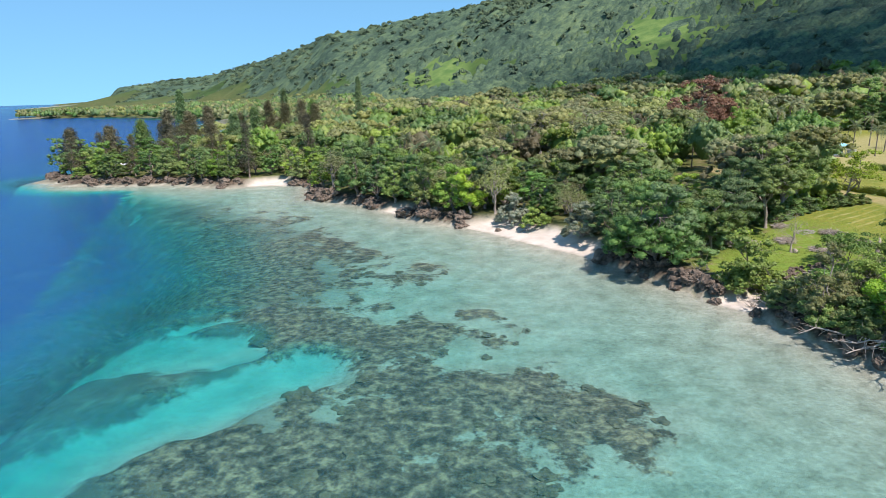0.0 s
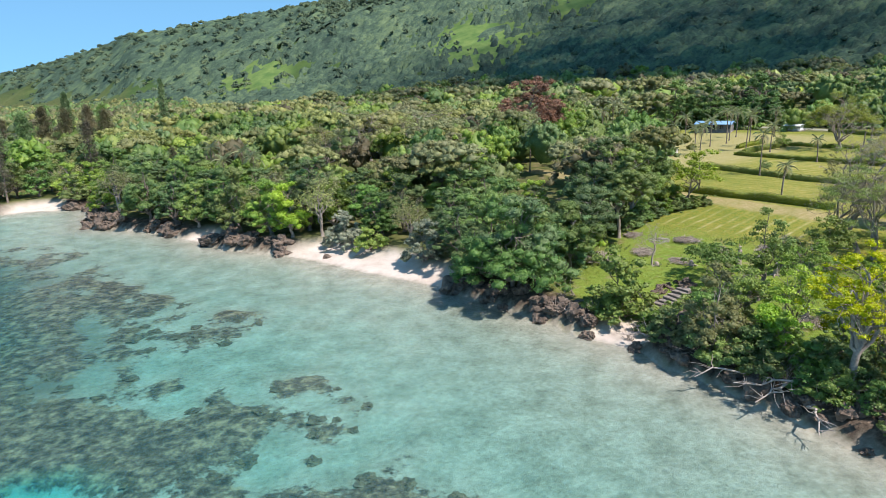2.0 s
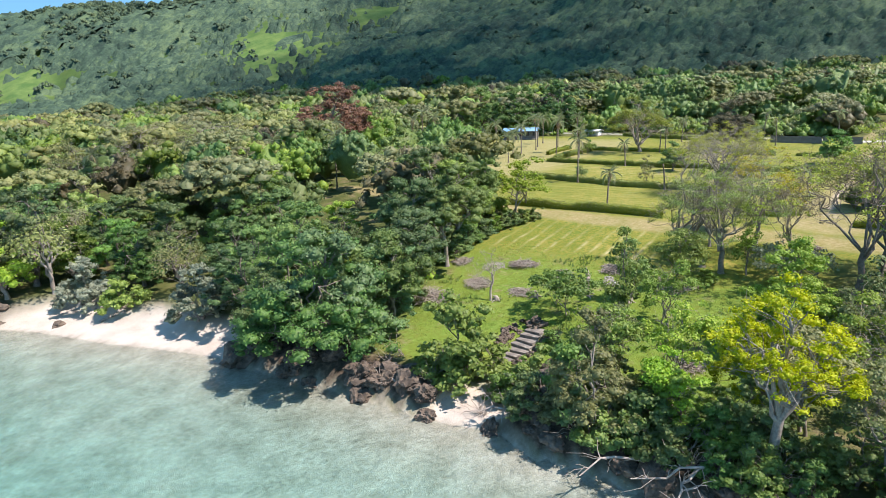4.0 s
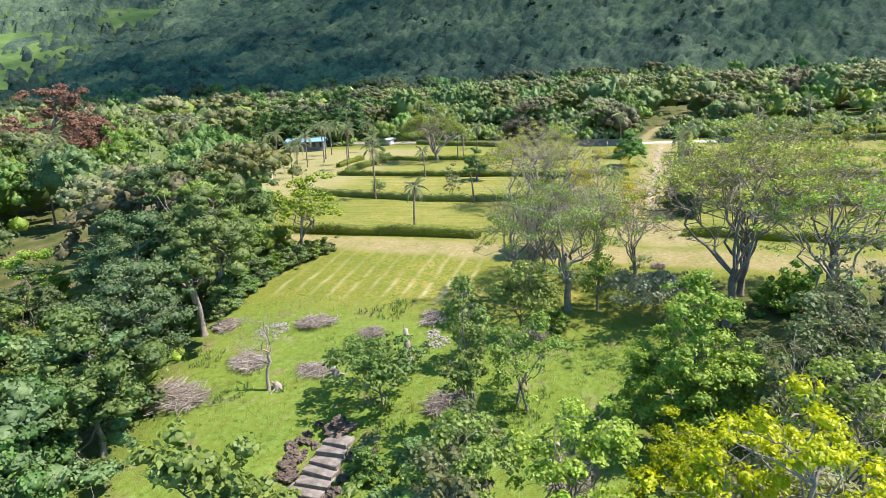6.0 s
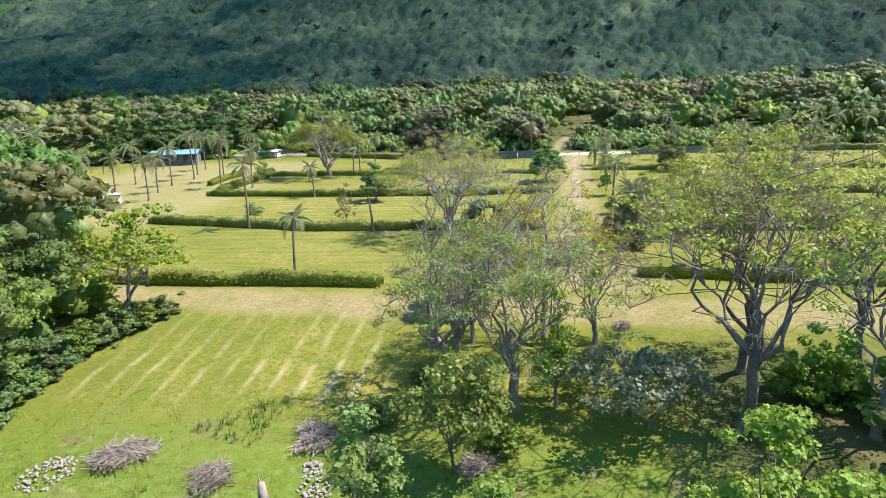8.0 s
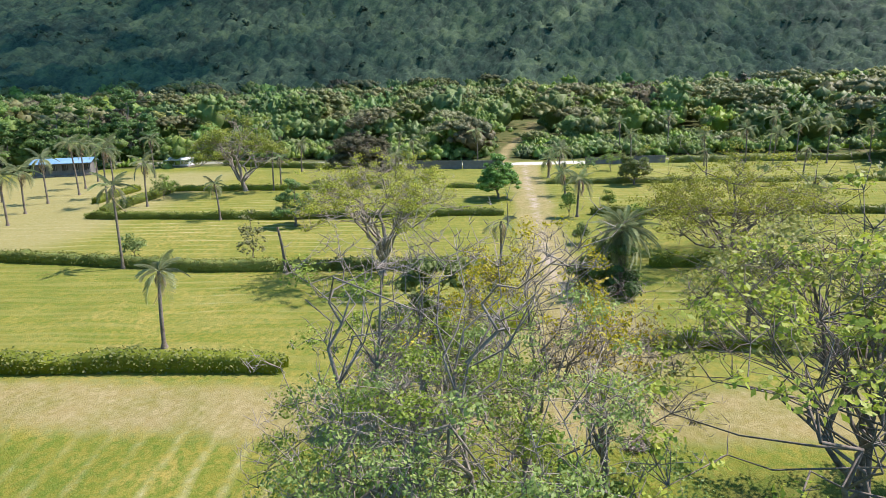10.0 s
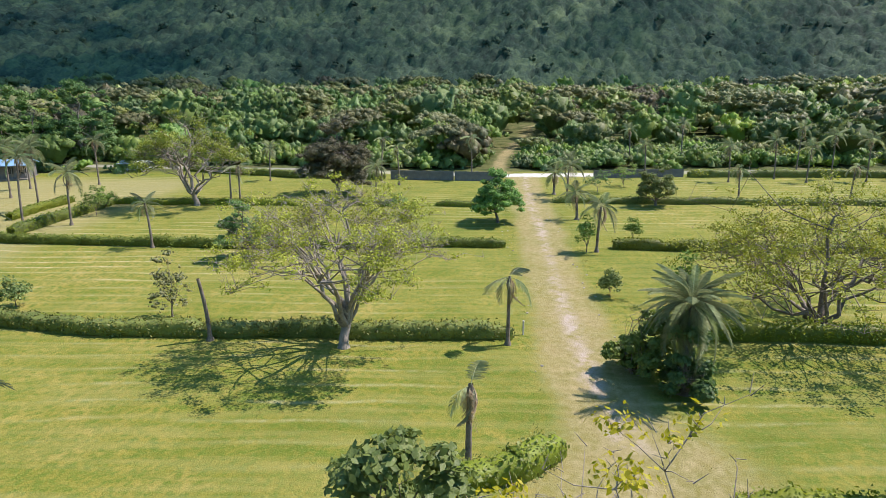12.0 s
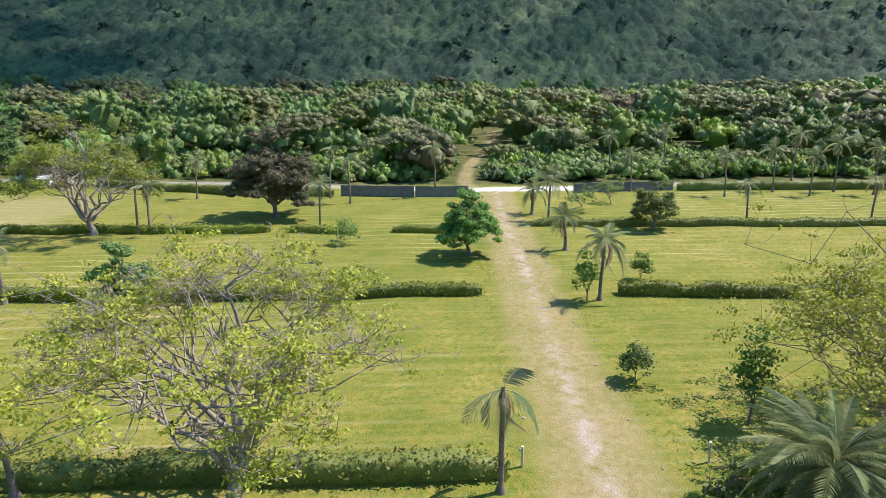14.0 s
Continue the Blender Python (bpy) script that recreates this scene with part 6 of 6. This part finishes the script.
rng = np.random.default_rng(67)
for i in range(34):
    u, side = rng.uniform(-1.5, 7.0), rng.choice([-1, 1])
    w = side * rng.uniform(1.35, 2.6)
    px, py = 40.6 + u * 0.937 - w * 0.349, 78.9 + u * 0.349 + w * 0.937
    sz = rng.uniform(0.18, 0.5)
    ob = new("boulder", ROCKS[i % 6])
    ob.matrix_basis = pose(px, py, gz(px, py) + sz * 0.15, rng.uniform(-15, 15), rng.uniform(-15, 15), rng.uniform(0, 360)) @ Matrix.Scale(sz, 4)
    tagged(ob, "rough brown coral stone beside the steps", "rock", "stones by the steps")


def sticks(rng, count, spread, height, length, radius):
    paths = []
    for i in range(count):
        a, rr = rng.uniform(0, 6.28), spread * math.sqrt(rng.uniform())
        c = np.array((math.cos(a) * rr, math.sin(a) * rr * 0.7, 0.05 + height * rng.uniform(0.1, 1) * (1 - 0.7 * rr / spread)))
        b = rng.uniform(0, 6.28)
        d = np.array((math.cos(b), math.sin(b), rng.normal() * 0.28)) * length * rng.uniform(0.4, 1.0) / 2
        p0, p1 = c - d, c + d
        p0[2], p1[2] = max(p0[2], -0.05), max(p1[2], -0.05)
        paths.append(bend(rng, p0, p1, radius * rng.uniform(0.5, 1.3), radius * 0.35, 0.02, 3, 0.05))
    return tubes(paths, 5)


def brush_pile(x, y, spread, height, label, seed, count=110, name="brush_pile"):
    rng = np.random.default_rng(seed)
    t = thing(name, label, "brush pile", (x, y, gz(x, y)), rng.uniform(0, 360), "brush piles")
    tagged(part("brush", mesh_from("brush", *sticks(rng, count, spread * 0.85, height * 0.65, spread * 0.95, 0.03), DEADWOOD if seed % 3 else BARK_PALE), t), kind="stuff")
    for k in range(6):
        part("log", mesh_from("log", *sticks(rng, 1, spread * 0.6, height * 0.5, spread * 1.0, 0.09), BARK_PALE, True), t)


for i, (px, py, sp, h) in enumerate(((42.1, 94.4, 3.0, 1.5), (55.9, 95.4, 2.0, 1.1), (56.8, 89.2, 1.6, 1.2), (61.8, 86.4, 1.5, 1.0), (62.8, 87.4, 1.2, 0.5), (52.8, 77.4, 2.0, 1.3), (51.2, 66.9, 1.8, 1.0), (51.1, 102.3, 1.7, 1.0), (83.8, 75.3, 0.9, 0.5), (48.4, 94.6, 2.2, 0.45), (50.5, 89.0, 1.8, 0.4), (64.5, 77.5, 1.4, 0.5))):
    brush_pile(px, py, sp, h, "grey pile of cut branches on the grass", 700 + i, 330 if sp > 1.8 else 190)
# heaps of pale coral rubble on the grass
RUBBLE = [rock_mesh(20 + i, (1.0, 0.8, 0.6), 0.4, 2) for i in range(3)]
for me in RUBBLE:
    me.materials[0] = RUBBLE_STONE
for k, (px, py, spread) in enumerate(((52.9, 97.8, 1.5), (59.3, 84.0, 1.1), (60.2, 85.2, 0.5))):
    rng = np.random.default_rng(760 + k)
    heap = thing("rubble_heap", "low heap of pale broken coral stones on the grass", "rubble", (px, py, gz(px, py)), 0, "rubble heaps")
    for i in range(int(80 * spread)):
        a, rr = rng.uniform(0, 6.28), spread * math.sqrt(rng.uniform())
        sx, sy, sz = px + math.cos(a) * rr, py + math.sin(a) * rr, rng.uniform(0.05, 0.13)
        ob = part("stone", RUBBLE[i % 3], heap)
        ob.matrix_basis = pose(sx - px, sy - py, gz(sx, sy) - gz(px, py) + 0.3 * (1 - rr / spread) * rng.uniform(0.2, 1) + 0.03, rng.uniform(-30, 30), rng.uniform(-30, 30), rng.uniform(0, 360)) @ Matrix.Scale(sz, 4)
for i, (px, py) in enumerate(((55.2, 83.4), (55.7, 83.9), (47.4, 89.4), (51.0, 87.0), (57.2, 79.2), (52.0, 68.6))):
    rng = np.random.default_rng(800 + i)
    t = thing("tree_stump", "broken grey tree stump in the grass", "stump", (px, py, gz(px, py)), i * 50)
    hh = (2.1, 2.6, 0.5, 0.7, 1.6, 1.2)[i]
    part("trunk", mesh_from("trunk", *tubes([[(np.array((0, 0, -0.2)), 0.42), (np.array((0, 0, 0.25)), 0.3), (np.array((0.06, 0.02, hh * 0.7)), 0.24), (np.array((0.12, 0.05, hh)), 0.17), (np.array((0.13, 0.05, hh + 0.02)), 0.02)],
                                       [(np.array((0.1, 0, hh * 0.5)), 0.12), (np.array((0.4, 0.1, hh * 0.9)), 0.08), (np.array((0.5, 0.15, hh * 1.1)), 0.02)]], 9), DEADWOOD, True), t)
    tagged(part("roots", mesh_from("roots", *tubes([bend(rng, (0, 0, 0.15), (math.cos(a) * 0.9, math.sin(a) * 0.9, -0.08), 0.12, 0.04, 0.05, 3, 0.03) for a in (0.3, 1.7, 2.9, 4.4, 5.5)], 6), DEADWOOD, True), t), kind="stuff")
for i, (px, py, ln, turn, tilt) in enumerate(((36.5, 70.6, 4.5, 150, 6), (40.0, 60.5, 6.0, 170, 10), (41.0, 58.0, 5.5, 200, 8), (42.0, 56.2, 6.5, 150, 14), (31.0, 79.0, 3.5, 120, 10), (21.0, 97.5, 4.0, 60, 3), (9.0, 116.5, 2.4, 20, 2), (40.5, 55.0, 5.0, 230, 9))):
    rng = np.random.default_rng(820 + i)
    t = thing("driftwood", "bleached fallen branch at the water's edge", "driftwood", (px, py, max(0.15, gz(px, py)) + 0.1), turn, "driftwood")
    main = bend(rng, (0, 0, 0), (ln, 0, math.tan(radians(-tilt)) * ln * 0.1), 0.14, 0.04, 0.06, 6, 0.04)
    part("stem", mesh_from("stem", *tubes([main], 7), DEADWOOD, True), t)
    tagged(part("tangle", mesh_from("tangle", *tubes([bend(rng, main[2 + k % 4][0], main[2 + k % 4][0] + rng.normal(size=3) * (0.9, 0.9, 0.5) + (0.4, 0, 0.3), 0.05, 0.012, 0.03, 3, 0.06) for k in range(12)], 4), DEADWOOD), t), kind="stuff")

# dry scrub and roots hanging over the rocky bank
rng = np.random.default_rng(63)
for i in range(26):
    f = rng.uniform()
    px, py = np.interp(f, (0, 0.5, 1), (41, 37, 30)) + rng.uniform(0.5, 4), np.interp(f, (0, 0.5, 1), (52, 64, 84)) + rng.uniform(-1, 2)
    if math.hypot(px - 41, py - 79) < 3.2:
        continue
    t = thing("dry_scrub", "tangle of bare grey twigs on the bank", "scrub", (px, py, gz(px, py)), rng.uniform(0, 360), "dry scrub")
    tagged(part("tangle", mesh_from("tangle", *tubes([bend(rng, rng.normal(size=3) * (0.2, 0.2, 0), rng.normal(size=3) * (0.9, 0.9, 0.3) + (0, 0, rng.uniform(0.6, 2.2)), 0.035, 0.008, 0.05, 4, 0.07) for k in range(16)], 4), BARK_PALE), t), kind="stuff")


# ---------------------------------------------------------------- tufts of grass and stones
def tufts(name, label, rng, x, y, tall, material, blades=5):
    z = ground_height(x, y)
    N = len(x)
    a = rng.uniform(0, 2 * np.pi, (N, blades))
    lean = rng.uniform(0.15, 0.7, (N, blades))
    hh = tall[:, None] * rng.uniform(0.6, 1.2, (N, blades))
    bx, by = x[:, None] + rng.normal(size=(N, blades)) * 0.1, y[:, None] + rng.normal(size=(N, blades)) * 0.1
    bz = np.broadcast_to(z[:, None] - 0.02, bx.shape)
    c, sn = np.cos(a), np.sin(a)
    w = 0.012 + 0.06 * hh
    p0 = np.stack((bx - sn * w, by + c * w, bz), -1)
    p1 = np.stack((bx + sn * w, by - c * w, bz), -1)
    p2 = np.stack((bx + c * lean * hh * 0.5 + sn * w * 0.7, by + sn * lean * hh * 0.5 - c * w * 0.7, bz + hh * 0.65), -1)
    p3 = np.stack((bx + c * lean * hh, by + sn * lean * hh, bz + hh), -1)
    v = np.stack((p0, p1, p2, p3), 2).reshape(-1, 3)
    ob = new(name, mesh_from(name, v, np.arange(len(v)).reshape(-1, 4), material))
    set_attribute(ob.data, "tone", np.repeat(rng.uniform(0.01, 0.99, N), blades * 4))
    return tagged(ob, label, "grass", kind="stuff")


rng = np.random.default_rng(71)
x, y = rng.uniform(36, 72, 16000), rng.uniform(48, 112, 16000)
D, A = inland(x, y)
sd = shore_distance(x, y)
ok = (sd > 3) & (D < 5) & (A < 30) & (ripple(x, y, 3, 11, 8) > -0.25)
x, y = x[ok], y[ok]
tufts("grass", "lush green tufts of uncut grass on the shore lawn", rng, x, y, rng.uniform(0.05, 0.17, len(x)), LEAF_LIGHT)
x, y = rng.uniform(36, 72, 9000), rng.uniform(48, 112, 9000)
D, A = inland(x, y)
ok = (shore_distance(x, y) > 3) & (D < 4) & (A < 26) & (ripple(x, y, 4, 25, 8) > 0.45)
x, y = x[ok], y[ok]
tufts("weeds", "taller tufts of weeds among the uncut grass", rng, x, y, rng.uniform(0.2, 0.5, len(x)), LEAF_MID, 6)
x, y = rng.uniform(98, 160, 9000), rng.uniform(78, 112, 9000)
d = line_distance(x, y, TRACK)
ok = (np.abs(d - 3.9 - ripple(x, y, 5, 3, 8) * 0.4) < 0.5)
x, y = x[ok], y[ok]
tufts("grass", "rough grass tufts along the edges of the track", rng, x, y, rng.uniform(0.04, 0.13, len(x)), LEAF_HEDGE)
for i in range(46):
    f, side = rng.uniform(), rng.choice([-1, 1])
    px, py = 104 + f * 50, 84.8 + f * 20.4
    off = rng.uniform(2.6, 3.8) * side
    px, py = px - 0.37 * off, py + 0.93 * off
    ob = new("stone", RUBBLE[i % 3])
    sz = rng.uniform(0.05, 0.11)
    ob.matrix_basis = pose(px, py, gz(px, py) + sz * 0.2, 0, 0, rng.uniform(0, 360)) @ Matrix.Scale(sz, 4)
    tagged(ob, "small loose stone beside the dirt track", "stone", "track stones")
